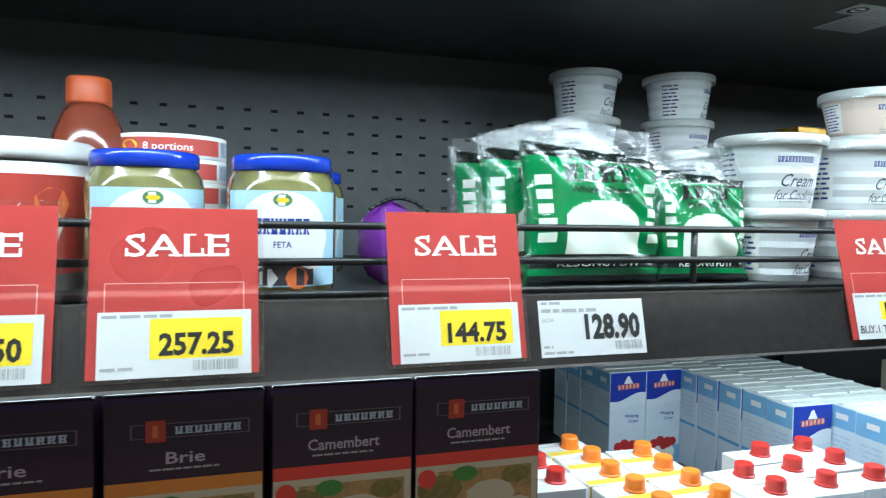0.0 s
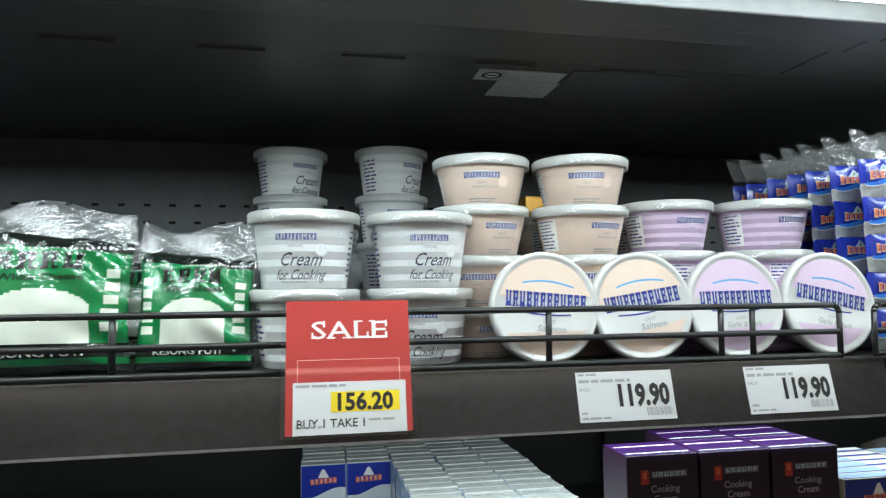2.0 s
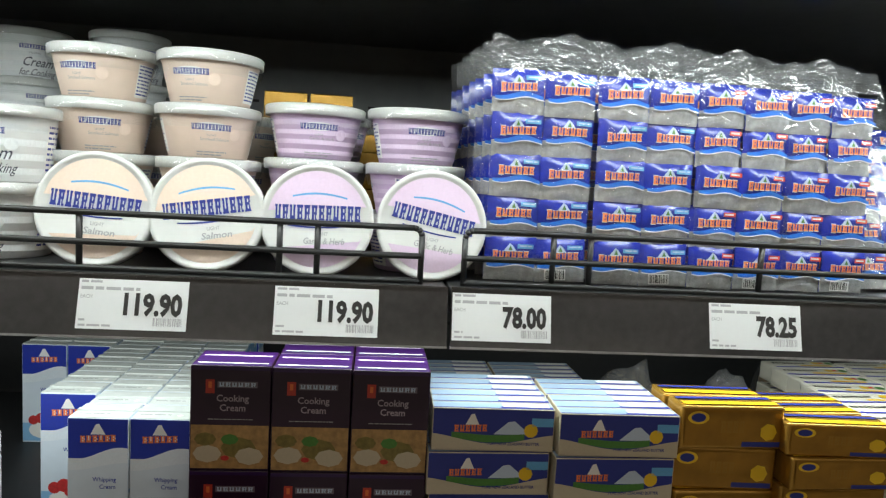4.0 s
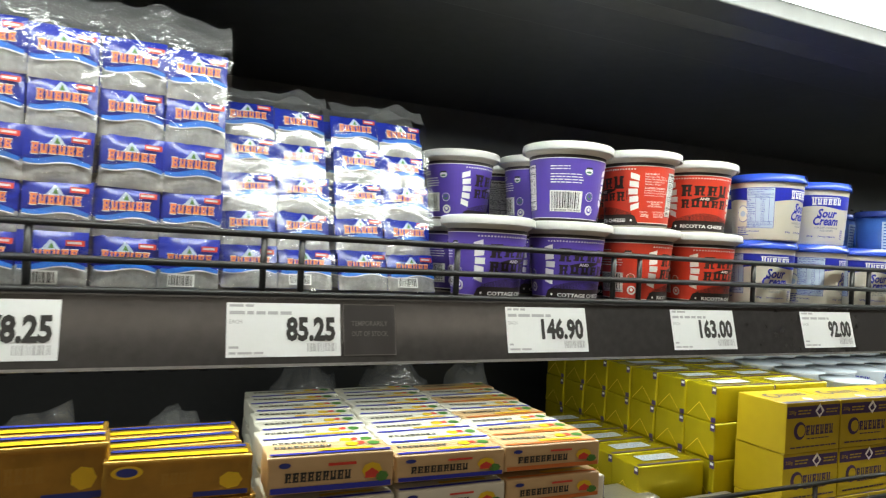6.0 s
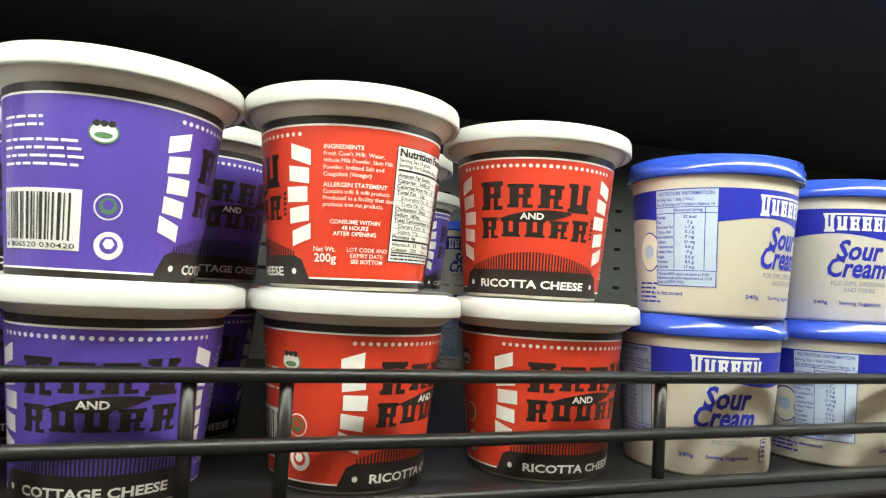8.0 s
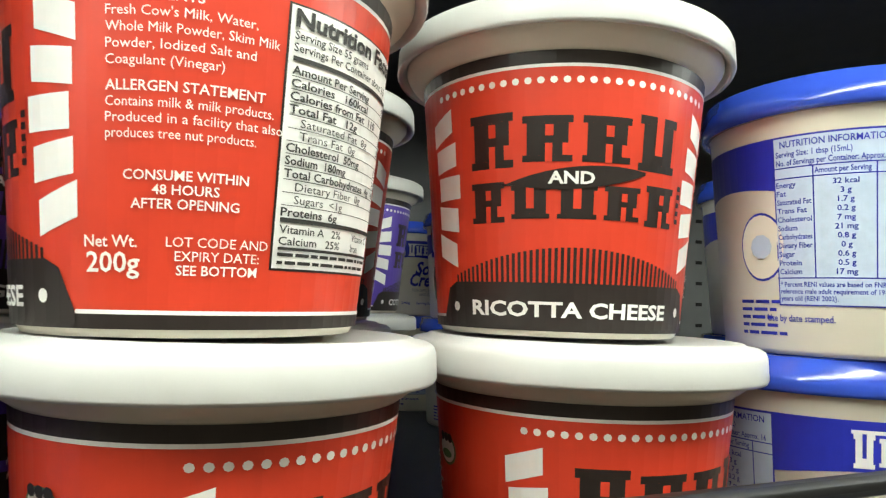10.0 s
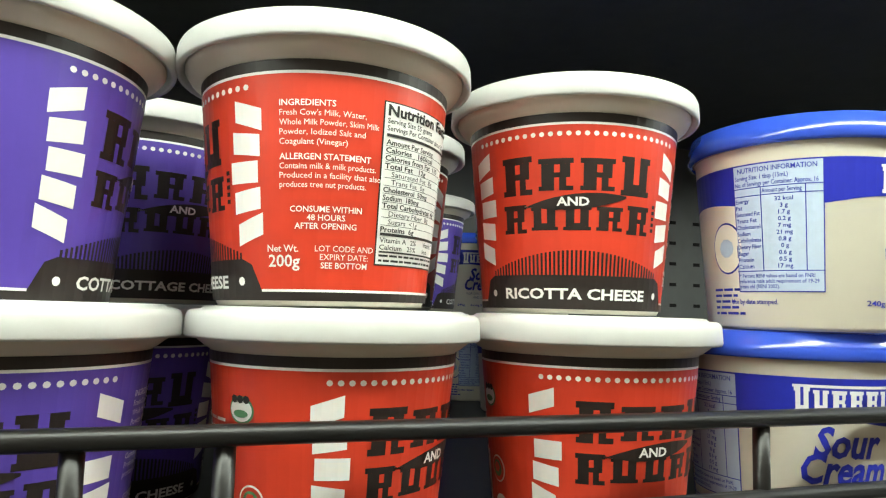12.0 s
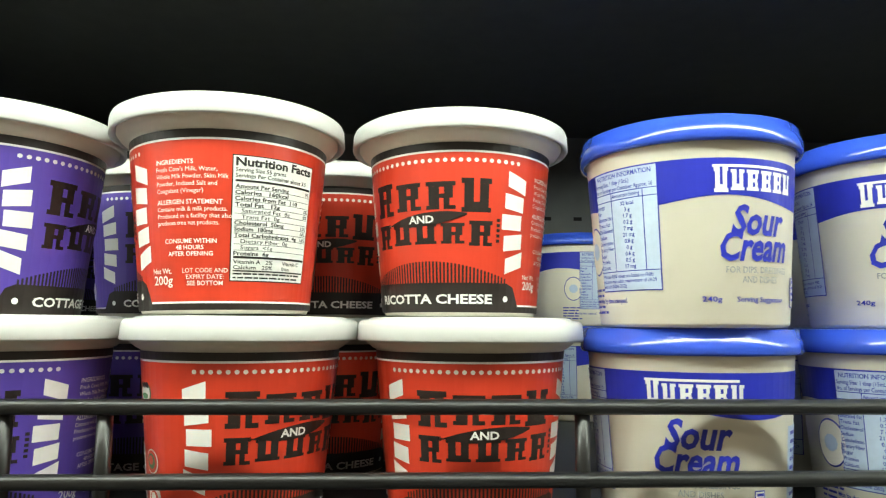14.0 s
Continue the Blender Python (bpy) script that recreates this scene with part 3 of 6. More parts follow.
# ---- cheese tubs ----
def cheese_tub(colour, kind_word, label):
    """A 200 g cheese tub: tapered cup, printed sleeve and an overhanging lid. Its front print looks along -y."""
    H, RB, RT = 0.0635, 0.0326, 0.0388
    ob = thing("cheese_tub", pose(0, 0, -9), label, "cheese tub", "cheese tubs")
    part("cup", turned([(0, 0.001), (RB - 0.004, 0.001), (RB - 0.0012, 0.0), (RB - 0.0004, 0.0015), (RT - 0.0004, H), (RT + 0.0001, 0.0668), (0.0402, 0.0674), (0.0428, 0.0694), (0.0440, 0.0712), (0.0440, 0.0725), (0, 0.0725)]), CUP_CREAM, ob, "cream plastic cup")
    on = cone_place(RB, RT, H)
    ref = (RB + RT) / 2
    half = math.pi * ref
    pr = Print(on, 0.0035)
    pr.rect(-half, 0.0014, half, 0.0022, TUB_BLACK, 0)
    pr.rect(-half, 0.0022, half, 0.0627, colour, 0)
    pr.rect(-half, 0.0627, half, 0.0635, WHITE_INK, 0)
    pr.rect(-half, 0.0635, half, 0.0666, TUB_BLACK, 0)
    pr.done("label_sleeve", ob, "printed plastic label")
    pr = Print(on, 0.0035)
    # front
    for k in range(27):
        pr.disc(-0.0367 + k * 0.0734 / 26, 0.0597, 0.00085, WHITE_INK, 1, 8)
    pr.slabs(-0.0272, 0.0268, 0.0408, 0.0515, 4, TUB_BLACK, colour, 1, 2, 0.0, (0, 3))
    pr.slabs(-0.0272, 0.0274, 0.0276, 0.0355, 5, TUB_BLACK, colour, 1, 8, 0.0, (0, 4))
    leaf = lambda u: max(0.0, 1 - ((u + 0.0005) / 0.0172) ** 2)
    pr.band(-0.0177, 0.0165, lambda u: 0.0374 - 0.0029 * leaf(u) + 0.0012 * u / 0.016, lambda u: 0.0374 + 0.0023 * leaf(u) + 0.0018 * u / 0.016, TUB_BLACK, 3)
    pr.text("AND", -0.0014, 0.0357, 0.0040, WHITE_INK, 5, width=0.0105, bold=0.03)
    pr.lines(0.0282, 0.0296, 0.0375, 5, 0.0020, TUB_BLACK, 2, fill=0.6, ragged=0)
    for s in (-1, 1):
        for k, (v, lean) in enumerate(((0.0518, -0.34), (0.0440, -0.14), (0.0363, 0.0), (0.0285, 0.14), (0.0206, 0.36))):
            cu = s * (0.0352 + 0.0009 * abs(k - 2))
            w, h = 0.0094 - 0.0004 * abs(k - 2), 0.0056
            pr.band(cu - w / 2, cu + w / 2, lambda u: v - h / 2 + s * lean * (u - cu), lambda u: v + h / 2 + s * lean * (u - cu) + 0.0004, WHITE_INK, 1)
    for k in range(45):
        u = -0.0330 + k * 0.0015
        pr.face([(u - 0.00040, 0.0115), (u + 0.00040, 0.0115), (u + 0.00040, 0.0132 + 0.0078 * math.cos(u / 0.033 * 1.40)), (u - 0.00040, 0.0132 + 0.0078 * math.cos(u / 0.033 * 1.40))], TUB_BLACK, 1)
    pr.band(-0.0406, 0.0406, lambda u: 0.0021, lambda u: 0.0127 if abs(u) < 0.0365 else 0.0127 - (abs(u) - 0.0365) * 2.1, TUB_BLACK, 2)
    pr.rect(-half, 0.0014, half, 0.0038, TUB_BLACK, 1)
    pr.rect(0.0405, 0.0038, 2 * half - 0.0405, 0.0045, WHITE_INK, 1)
    pr.text(kind_word + " CHEESE", 0, 0.0048, 0.0049, WHITE_INK, 4, width=0.0545, bold=0.03)
    for s in (-1, 1):
        pr.disc(s * 0.0335, 0.0066, 0.0012, WHITE_INK, 4, 10)
    # panel with the contents
    pr.text("INGREDIENTS", 0.0464, 0.0540, 0.0024, WHITE_INK, 2, "l", width=0.0145)
    for k, q in enumerate(("Fresh Cow's Milk, Water,", "Whole Milk Powder, Skim Milk", "Powder, Iodized Salt and", "Coagulant (Vinegar)")):
        pr.text(q, 0.0464, 0.0514 - k * 0.0026, 0.0023, WHITE_INK, 2, "l", width=0.00094 * len(q), bold=0)
    pr.text("ALLERGEN STATEMENT", 0.0464, 0.0395, 0.0024, WHITE_INK, 2, "l", width=0.0245)
    for k, q in enumerate(("Contains milk & milk products.", "Produced in a facility that also", "produces tree nut products.")):
        pr.text(q, 0.0464, 0.0370 - k * 0.0025, 0.0023, WHITE_INK, 2, "l", width=0.00087 * len(q), bold=0)
    for k, q in enumerate(("CONSUME WITHIN", "48 HOURS", "AFTER OPENING")):
        pr.text(q, 0.0592, 0.0254 - k * 0.00228, 0.0023, WHITE_INK, 2)
    pr.text("Net Wt.", 0.0472, 0.0146, 0.0027, WHITE_INK, 2)
    pr.text("200g", 0.0476, 0.0106, 0.0046, WHITE_INK, 2, width=0.0092, bold=0.015)
    for k, q in enumerate(("LOT CODE AND", "EXPIRY DATE:", "SEE BOTTOM")):
        pr.text(q, 0.0648, 0.0148 - k * 0.00228, 0.0023, WHITE_INK, 2, bold=0.012 if k == 2 else 0)
    # nutrition panel
    n0, n1 = 0.0738, 0.1068
    pr.rect(n0, 0.0116, n1, 0.0577, TUB_BLACK, 1)
    pr.rect(n0 + 0.0004, 0.0120, n1 - 0.0004, 0.0573, WHITE_INK, 2)
    pr.text("Nutrition Facts", n0 + 0.0012, 0.0537, 0.0043, INK, 4, "l", width=0.0302, bold=0.035)
    for k, q in enumerate(("Serving Size 55 grams", "Servings Per Container about 3.5")):
        pr.text(q, n0 + 0.0012, 0.0515 - 0.0021 * k, 0.0021, INK, 4, "l", width=(0.0180, 0.0280)[k])
    pr.rect(n0 + 0.0012, 0.0478, n1 - 0.0012, 0.0486, INK, 4)
    rows = ("Amount Per Serving", "Calories   160kcal", "Calories from Fat  110", "Total Fat   12g", "  Saturated Fat  8g", "  Trans Fat  0g", "Cholesterol  50mg", "Sodium  180mg", "Total Carbohydrates  4g", "  Dietary Fiber  0g", "  Sugars  <1g", "Proteins  6g")
    for k, q in enumerate(rows):
        v = 0.0455 - 0.00222 * k
        pr.text(q.strip(), n0 + (0.0036 if q.startswith("  ") else 0.0012), v, 0.0021, INK, 4, "l", width=0.00110 * len(q.strip()), bold=0.0 if q.startswith("  ") else 0.02)
        pr.rect(n0 + 0.0012, v - 0.00042, n1 - 0.0012, v - 0.00028, INK, 4)
        if k in (0, 3, 4, 6, 7, 8):
            pr.text("%d%%" % (k * 2), n1 - 0.0014, v, 0.0020, INK, 4, "r")
    pr.rect(n0 + 0.0012, 0.0200, n1 - 0.0012, 0.0207, INK, 4)
    pr.text("Vitamin A   2%", n0 + 0.0012, 0.0181, 0.0020, INK, 4, "l", width=0.0150)
    pr.text("Vitamin C", n0 + 0.0205, 0.0181, 0.0020, INK, 4, "l", width=0.0085)
    pr.text("Calcium   25%", n0 + 0.0012, 0.0161, 0.0020, INK, 4, "l", width=0.0150)
    pr.text("Iron", n0 + 0.0205, 0.0161, 0.0020, INK, 4, "l", width=0.0034)
    pr.rect(n0 + 0.0012, 0.0152, n1 - 0.0012, 0.0157, INK, 4)
    pr.lines(n0 + 0.0012, n1 - 0.002, 0.0147, 2, 0.0014, INK, 4, ragged=0.1)
    # maker's panel and bar code
    pr.lines(-0.0990, -0.0790, 0.0555, 2, 0.0027, WHITE_INK, 2, fill=0.34, ragged=0.1, seed=6)
    pr.lines(-0.0990, -0.0660, 0.0478, 4, 0.0027, WHITE_INK, 2, fill=0.34, ragged=0.2, seed=9)
    pr.rect(-0.0997, 0.0105, -0.0669, 0.0312, WHITE_INK, 2)
    pr.bars(-0.0980, -0.0690, 0.0138, 0.0298, INK, 4, 4, 0.0008)
    pr.text("4 806520 030420", -0.0833, 0.0112, 0.0024, INK, 4, width=0.030)
    for u, v, r in ((-0.0617, 0.0510, 0.0046), (-0.0586, 0.0262, 0.0046), (-0.0575, 0.0130, 0.0048)):
        pr.disc(u, v, r, SEAL_GREEN if v > 0.05 else WHITE_INK, 2, 20, 0.85 if v > 0.05 else 1)
        pr.disc(u, v, r * 0.88, WHITE_INK if v > 0.05 or v < 0.02 else colour, 3, 20, 0.8 if v > 0.05 else 1)
        if v > 0.05:
            pr.disc(u, v - 0.0010, r * 0.6, SEAL_GREEN, 4, 12, 0.4)
            for k in (-1, 0, 1):
                pr.disc(u + 0.0022 * k, v + 0.0030, 0.0012, INK, 4, 7)
        else:
            pr.disc(u, v + 0.0002, r * 0.62, SEAL_GREEN if v > 0.02 else colour, 4, 16)
            pr.disc(u, v + 0.0006, r * 0.40, colour if v > 0.02 else WHITE_INK, 5, 6)
    pr.done("label_print", ob, "printed lettering, fan of white blocks and bar code")
    lid = turned([(0.0, 0.0788), (0.0352, 0.0788), (0.0372, 0.0792), (0.0398, 0.0797), (0.0414, 0.0795), (0.0422, 0.0787), (0.0450, 0.0785), (0.0461, 0.0778), (0.0466, 0.0765), (0.0469, 0.0712), (0.0465, 0.0704), (0.0452, 0.0706), (0.0448, 0.0728), (0.0300, 0.0750), (0, 0.0750)][::-1], 72)
    part("lid", lid, LID_WHITE, ob, "white plastic snap lid")
    return ob


RED = cheese_tub(TUB_RED, "RICOTTA", "red cheese tub with a white lid in a two-high stack")
PURPLE = cheese_tub(TUB_PURPLE, "COTTAGE", "purple cheese tub with a white lid in a two-high stack")
used = set()


def put(ob, m):
    """Sets the first one, and copies of it after that."""
    if ob in used:
        return copy_thing(ob, m)
    used.add(ob)
    ob.matrix_basis = m
    return ob


TUB_H = 0.0802
for ob, x, y, level, turn, tip in (
    (RED, 1.6691, 0.0730, 0, 47, 0), (RED, 1.6632, 0.0683, 1, -103, 0.8),
    (RED, 1.7626, 0.0735, 0, 6, 0), (RED, 1.7587, 0.0798, 1, -26, 0),
    (PURPLE, 1.5752, 0.0708, 0, -3, 0), (PURPLE, 1.5687, 0.0672, 0.975, 99, 0.4),
    (PURPLE, 1.4810, 0.0705, 0, 19, 0), (PURPLE, 1.5020, 0.1780, 0, 60, 0), (PURPLE, 1.5050, 0.1900, 0.98, 46, 0),
    (PURPLE, 1.5960, 0.1700, 0, 10, 0), (PURPLE, 1.6000, 0.1720, 1, 30, 0),
    (RED, 1.6920, 0.1690, 0, 10, 0), (RED, 1.6980, 0.1690, 1, -8, 0),
    (PURPLE, 1.4950, 0.2820, 0, 20, 0), (PURPLE, 1.4780, 0.2900, 1, 50, 0),
    (PURPLE, 1.5940, 0.2660, 0, 20, 0), (PURPLE, 1.5980, 0.2680, 1, 200, 0),
    (RED, 1.6930, 0.2650, 0, 10, 0), (PURPLE, 1.7630, 0.3250, 0, 70, 0), (PURPLE, 1.7640, 0.3230, 1, 80, 0),
):
    put(ob, pose(x, y, SHELF_Z + level * TUB_H, tip, 0, turn))


# ---- sour cream tubs ----
def sour_tub():
    H, RB, RT = 0.066, 0.0356, 0.0402
    ob = thing("sour_cream_tub", pose(0, 0, -9), "cream and blue sour cream tub with a glossy blue lid", "sour cream tub", "sour cream tubs")
    part("cup", turned([(0, 0.001), (RB - 0.003, 0.001), (RB - 0.001, 0.0), (RB, 0.0015), (RT, H), (RT + 0.0008, 0.0675), (0, 0.0675)]), SOUR_CREAM, ob, "cream printed plastic cup")
    on = cone_place(RB, RT, H)
    half = math.pi * (RB + RT) / 2
    pr = Print(on, 0.0035)
    wave = lambda u: 0.0452 - 0.0018 * math.sin(u / 0.011 - 0.5)
    pr.band(-half, half, wave, lambda u: 0.0602, SOUR_BLUE, 1)
    pr.slabs(-0.0172, 0.0172, 0.0486, 0.0560, 6, WHITE_INK, SOUR_BLUE, 2, 12, 0.0, (0,))
    pr.rect(-0.0172, 0.0568, 0.0150, 0.0578, WHITE_INK, 2)
    pr.text("Sour", 0.0, 0.0332, 0.0145, SOUR_BLUE, 2, width=0.0225, slant=0.22, bold=0.03)
    pr.text("Cream", -0.001, 0.0240, 0.0145, SOUR_BLUE, 2, width=0.0300, slant=0.22, bold=0.03)
    pr.text("FOR DIPS, DRESSINGS", 0.001, 0.0194, 0.0032, INK_GREY, 2, width=0.028)
    pr.text("AND DISHES", 0.001, 0.0160, 0.0032, INK_GREY, 2, width=0.016)
    pr.text("240g", -0.018, 0.0092, 0.0026, SOUR_BLUE, 2, width=0.007)
    pr.text("Serving Suggestion", 0.002, 0.0092, 0.0026, SOUR_BLUE, 2, width=0.022)
    pr.rect(0.021, 0.0075, 0.0255, 0.0185, SOUR_BLUE, 2)
    pr.rect(0.0214, 0.0079, 0.0251, 0.0181, SOUR_CREAM, 3)
    pr.lines(0.0218, 0.0248, 0.0175, 4, 0.0022, SOUR_BLUE, 4, ragged=0)
    n0, n1 = -0.0650, -0.0352
    pr.rect(n0, 0.0135, n1, 0.0600, SOUR_BLUE, 2)
    pr.rect(n0 + 0.0004, 0.0139, n1 - 0.0004, 0.0596, PALE_BLUE, 3)
    pr.text("NUTRITION INFORMATION", (n0 + n1) / 2, 0.0569, 0.0026, SOUR_BLUE, 5, width=0.0255)
    pr.text("Serving Size: 1 tbsp (15mL)", n0 + 0.001, 0.0543, 0.0023, SOUR_BLUE, 5, "l", width=0.018)
    pr.text("No. of Servings per Container: Approx. 16", n0 + 0.001, 0.0519, 0.0023, SOUR_BLUE, 5, "l", width=0.0270)
    pr.text("Amount per Serving", n0 + 0.0105, 0.0491, 0.0022, SOUR_BLUE, 5, "l", width=0.0125)
    for v in (0.0511, 0.0482, 0.0209):
        pr.rect(n0, v, n1, v + 0.0003, SOUR_BLUE, 5)
    for u in (n0 + 0.0100, n0 + 0.0240):
        pr.rect(u, 0.0209, u + 0.0003, 0.0511, SOUR_BLUE, 5)
    for k, (s, q) in enumerate((("Energy", "32 kcal"), ("Fat", "3 g"), ("Saturated Fat", "1.7 g"), ("Trans Fat", "0.2 g"), ("Cholesterol", "7 mg"), ("Sodium", "21 mg"), ("Carbohydrates", "0.8 g"), ("Dietary Fiber", "0 g"), ("Sugar", "0.6 g"), ("Protein", "0.5 g"), ("Calcium", "17 mg"))):
        v = 0.0459 - k * 0.00238
        pr.text(s, n0 + 0.0008, v, 0.0021, SOUR_BLUE, 5, "l", width=min(0.0088, 0.00085 * len(s)))
        pr.text(q, n0 + 0.0175, v, 0.0021, SOUR_BLUE, 5)
    for k, s in enumerate(("* Percent RENI values are based on FNRI", "reference male adult requirement of 19-29", "years old (RENI 2002).")):
        pr.text(s, n0 + 0.0008, 0.0187 - 0.0019 * k, 0.0019, SOUR_BLUE, 5, "l", width=0.00066 * len(s))
    pr.text("Use by date stamped.", n0 - 0.004, 0.0092, 0.0026, SOUR_BLUE, 2, "l", width=0.0185)
    pr.disc(-0.0700, 0.0300, 0.0075, SOUR_BLUE, 2, 24, 1.3)
    pr.disc(-0.0700, 0.0300, 0.0070, SOUR_CREAM, 3, 24, 1.3)
    pr.disc(-0.0700, 0.0300, 0.0035, PALE_BLUE, 4, 10)
    pr.lines(-0.0790, -0.0630, 0.0150, 5, 0.0022, SOUR_BLUE, 2)
    pr.rect(0.040, 0.012, 0.075, 0.040, PALE_BLUE, 2)
    pr.lines(0.042, 0.073, 0.038, 8, 0.0032, SOUR_BLUE, 3)
    pr.done("label_print", ob, "blue printed lettering")
    part("lid", turned([(0, 0.0715), (0.0320, 0.0715), (0.0370, 0.0720), (0.0386, 0.0745), (0.0408, 0.0760), (0.0420, 0.0756), (0.0424, 0.0722), (0.0432, 0.0716), (0.0434, 0.0672), (0.0428, 0.0662), (0.0408, 0.0662), (0.0402, 0.0710), (0, 0.0705)][::-1], 72), LID_BLUE, ob, "glossy blue plastic lid")
    return ob


SOUR = sour_tub()
for x, y, level, turn in ((1.8530, 0.0680, 0, -19), (1.8512, 0.0580, 1, 16), (1.9470, 0.0690, 0, 25), (1.9490, 0.0700, 1, -29), (2.0420, 0.0690, 0, -19),
                          (1.8800, 0.3700, 0, 40), (1.8800, 0.3700, 1, 90), (1.9480, 0.1580, 0, 30), (1.9470, 0.1590, 1, 30), (1.8620, 0.4640, 0, 70), (1.8620, 0.4640, 1, 0),
                          (1.7700, 0.4180, 0, 120), (1.7700, 0.4180, 1, 140)):
    put(SOUR, pose(x, y, SHELF_Z + level * 0.0763, 0, 0, turn))


def jelly_tub():
    ob = thing("jelly_cup", pose(0, 0, -9), "blue and white dessert cup in a two-high stack", "dessert cup", "dessert cups")
    part("cup", turned([(0, 0.001), (0.031, 0.0), (0.032, 0.001), (0.036, 0.056), (0, 0.056)], 40), JELLY_BLUE, ob)
    pr = Print(cone_place(0.032, 0.036, 0.056), 0.005)
    pr.rect(-0.02, 0.006, 0.0, 0.050, PALE_BLUE, 1)
    pr.lines(-0.018, -0.002, 0.047, 10, 0.004, JELLY_BLUE, 2)
    pr.slabs(0.006, 0.030, 0.038, 0.046, 6, WHITE_INK, JELLY_BLUE, 1, 4)
    pr.text("Jelly", 0.018, 0.024, 0.012, WHITE_INK, 1, width=0.020, slant=0.2)
    pr.disc(0.018, 0.014, 0.008, WHITE_INK, 1, 16)
    pr.disc(0.020, 0.013, 0.005, ORANGE_MARK, 2, 12)
    pr.done("label_print", ob)
    part("lid", turned([(0, 0.056), (0.038, 0.056), (0.0385, 0.058), (0.0385, 0.063), (0.037, 0.0645), (0.034, 0.0645), (0.033, 0.063), (0, 0.063)], 48), mat("dark_blue_lid", (0.02, 0.04, 0.2), 0.25), ob, "dark blue plastic lid")
    return ob


JELLY = jelly_tub()
for i in range(4):
    for j in range(2):
        for level in range(2):
            put(JELLY, pose(2.105 + i * 0.082, 0.075 + j * 0.085, SHELF_Z + level * 0.0645, 0, 0, -50 + 37 * i + 60 * j + 20 * level))


# ---- cream cheese tubs ----
def philly(name, label, rb, rt, h, body, stripe, words, lid_r):
    ob = thing(name, pose(0, 0, -9), label, "cream cheese tub", name + "s")
    part("cup", turned([(0, 0.001), (rb - 0.002, 0.0), (rb, 0.0012), (rt, h - 0.011), (rt + 0.001, h - 0.009), (0, h - 0.009)], 56), body, ob)
    hh = h - 0.011
    on = cone_place(rb, rt, hh)
    pr = Print(on, 0.004)
    half = math.pi * (rb + rt) / 2
    for k in range(4 if stripe is not body else 0):
        pr.rect(-half, hh * (0.12 + 0.22 * k), half, hh * (0.22 + 0.22 * k), stripe, 0.9)
    for c in (0.0, half):
        top = hh * 0.86
        pr.band(c - 0.016, c + 0.016, lambda u: top - 0.0045 - 0.0040 * math.sqrt(max(0, 1 - ((u - c) / 0.016) ** 2)), lambda u: top - 0.0045 + 0.0040 * math.sqrt(max(0, 1 - ((u - c) / 0.016) ** 2)), WHITE_INK, 1.8)
        pr.slabs(c - 0.0175, c + 0.0175, top - 0.0075, top - 0.0020, 12, NAVY, WHITE_INK, 2.6, 7)
        for k, (s, size, w) in enumerate(words):
            pr.text(s, c + (0.003 if k else 0.0), top - 0.0105 - sum(q[1] for q in words[:k + 1]) * 0.95, size, SCRIPT_INK if size > 0.006 else INK_GREY, 2, width=w, slant=0.38 if size > 0.006 else 0, bold=0.004 if size > 0.006 else 0.0)
        pr.disc(c + 0.022, hh * 0.58, 0.0055, stripe, 1.8, 16)
        pr.lines(c - 0.014, c + 0.016, hh * 0.16, 2, 0.0026, INK_GREY, 2)
    pr.rect(half * 0.42, hh * 0.12, half * 0.62, hh * 0.92, WHITE_INK, 1.8)
    pr.lines(half * 0.43, half * 0.61, hh * 0.90, 9, hh * 0.085, NAVY, 2)
    pr.rect(-half * 0.60, hh * 0.12, -half * 0.40, hh * 0.92, WHITE_INK, 1.8)
    pr.lines(-half * 0.59, -half * 0.41, hh * 0.90, 9, hh * 0.085, NAVY, 2, seed=4)
    pr.done("label_print", ob)
    part("lid", turned([(0, h - 0.0030), (lid_r - 0.006, h - 0.0030), (lid_r - 0.004, h), (lid_r - 0.0015, h - 0.0006), (lid_r, h - 0.0022), (lid_r - 0.0006, h - 0.0105), (lid_r - 0.0016, h - 0.0108), (lid_r - 0.002, h - 0.006), (0, h - 0.006)][::-1], 64), LID_WHITE, ob, "white plastic snap lid")
    bm = turned([(rt + 0.0018, h - 0.022), (lid_r + 0.0006, h - 0.012), (lid_r + 0.0008, h - 0.001), (lid_r - 0.004, h + 0.0006)], 40)
    part("shrink_band", bm, WRAP, ob, "clear shrink-wrap band")
    return ob


CFC = philly("cooking_cream_tub", "white cream tub for cooking with grey stripes, stacked", 0.0375, 0.0445, 0.0685, TUB_WHITE, TUB_WHITE2, (("ORIGINAL", 0.0035, 0.013), ("Cream", 0.0165, 0.036), ("for Cooking", 0.0125, 0.045)), 0.0505)
for x, y, n, turns in ((0.2940, 0.1000, 2, (20, -10)), (0.4010, 0.1050, 2, (-12, 4)), (0.2730, 0.4250, 4, (60, 10, 40, 30)), (0.4100, 0.4000, 4, (20, 50, 10, 40)),
                       (0.3050, 0.3050, 2, (0, 10)), (0.3600, 0.4900, 2, (20, 40)), (0.4150, 0.2100, 2, (20, 70)), (0.3000, 0.2050, 2, (0, 30))):
    for level in range(n):
        put(CFC, pose(x, y, SHELF_Z + level * (0.0685 if y < 0.15 else 0.0635), 0, 0, turns[level]))
SALM = philly("salmon_cheese_tub", "pale orange cream cheese tub with a white lid, stacked", 0.0370, 0.0455, 0.0500, SALMON, SALMON, (("LIGHT", 0.0030, 0.008), ("Smoked Salmon", 0.0042, 0.026)), 0.0503)
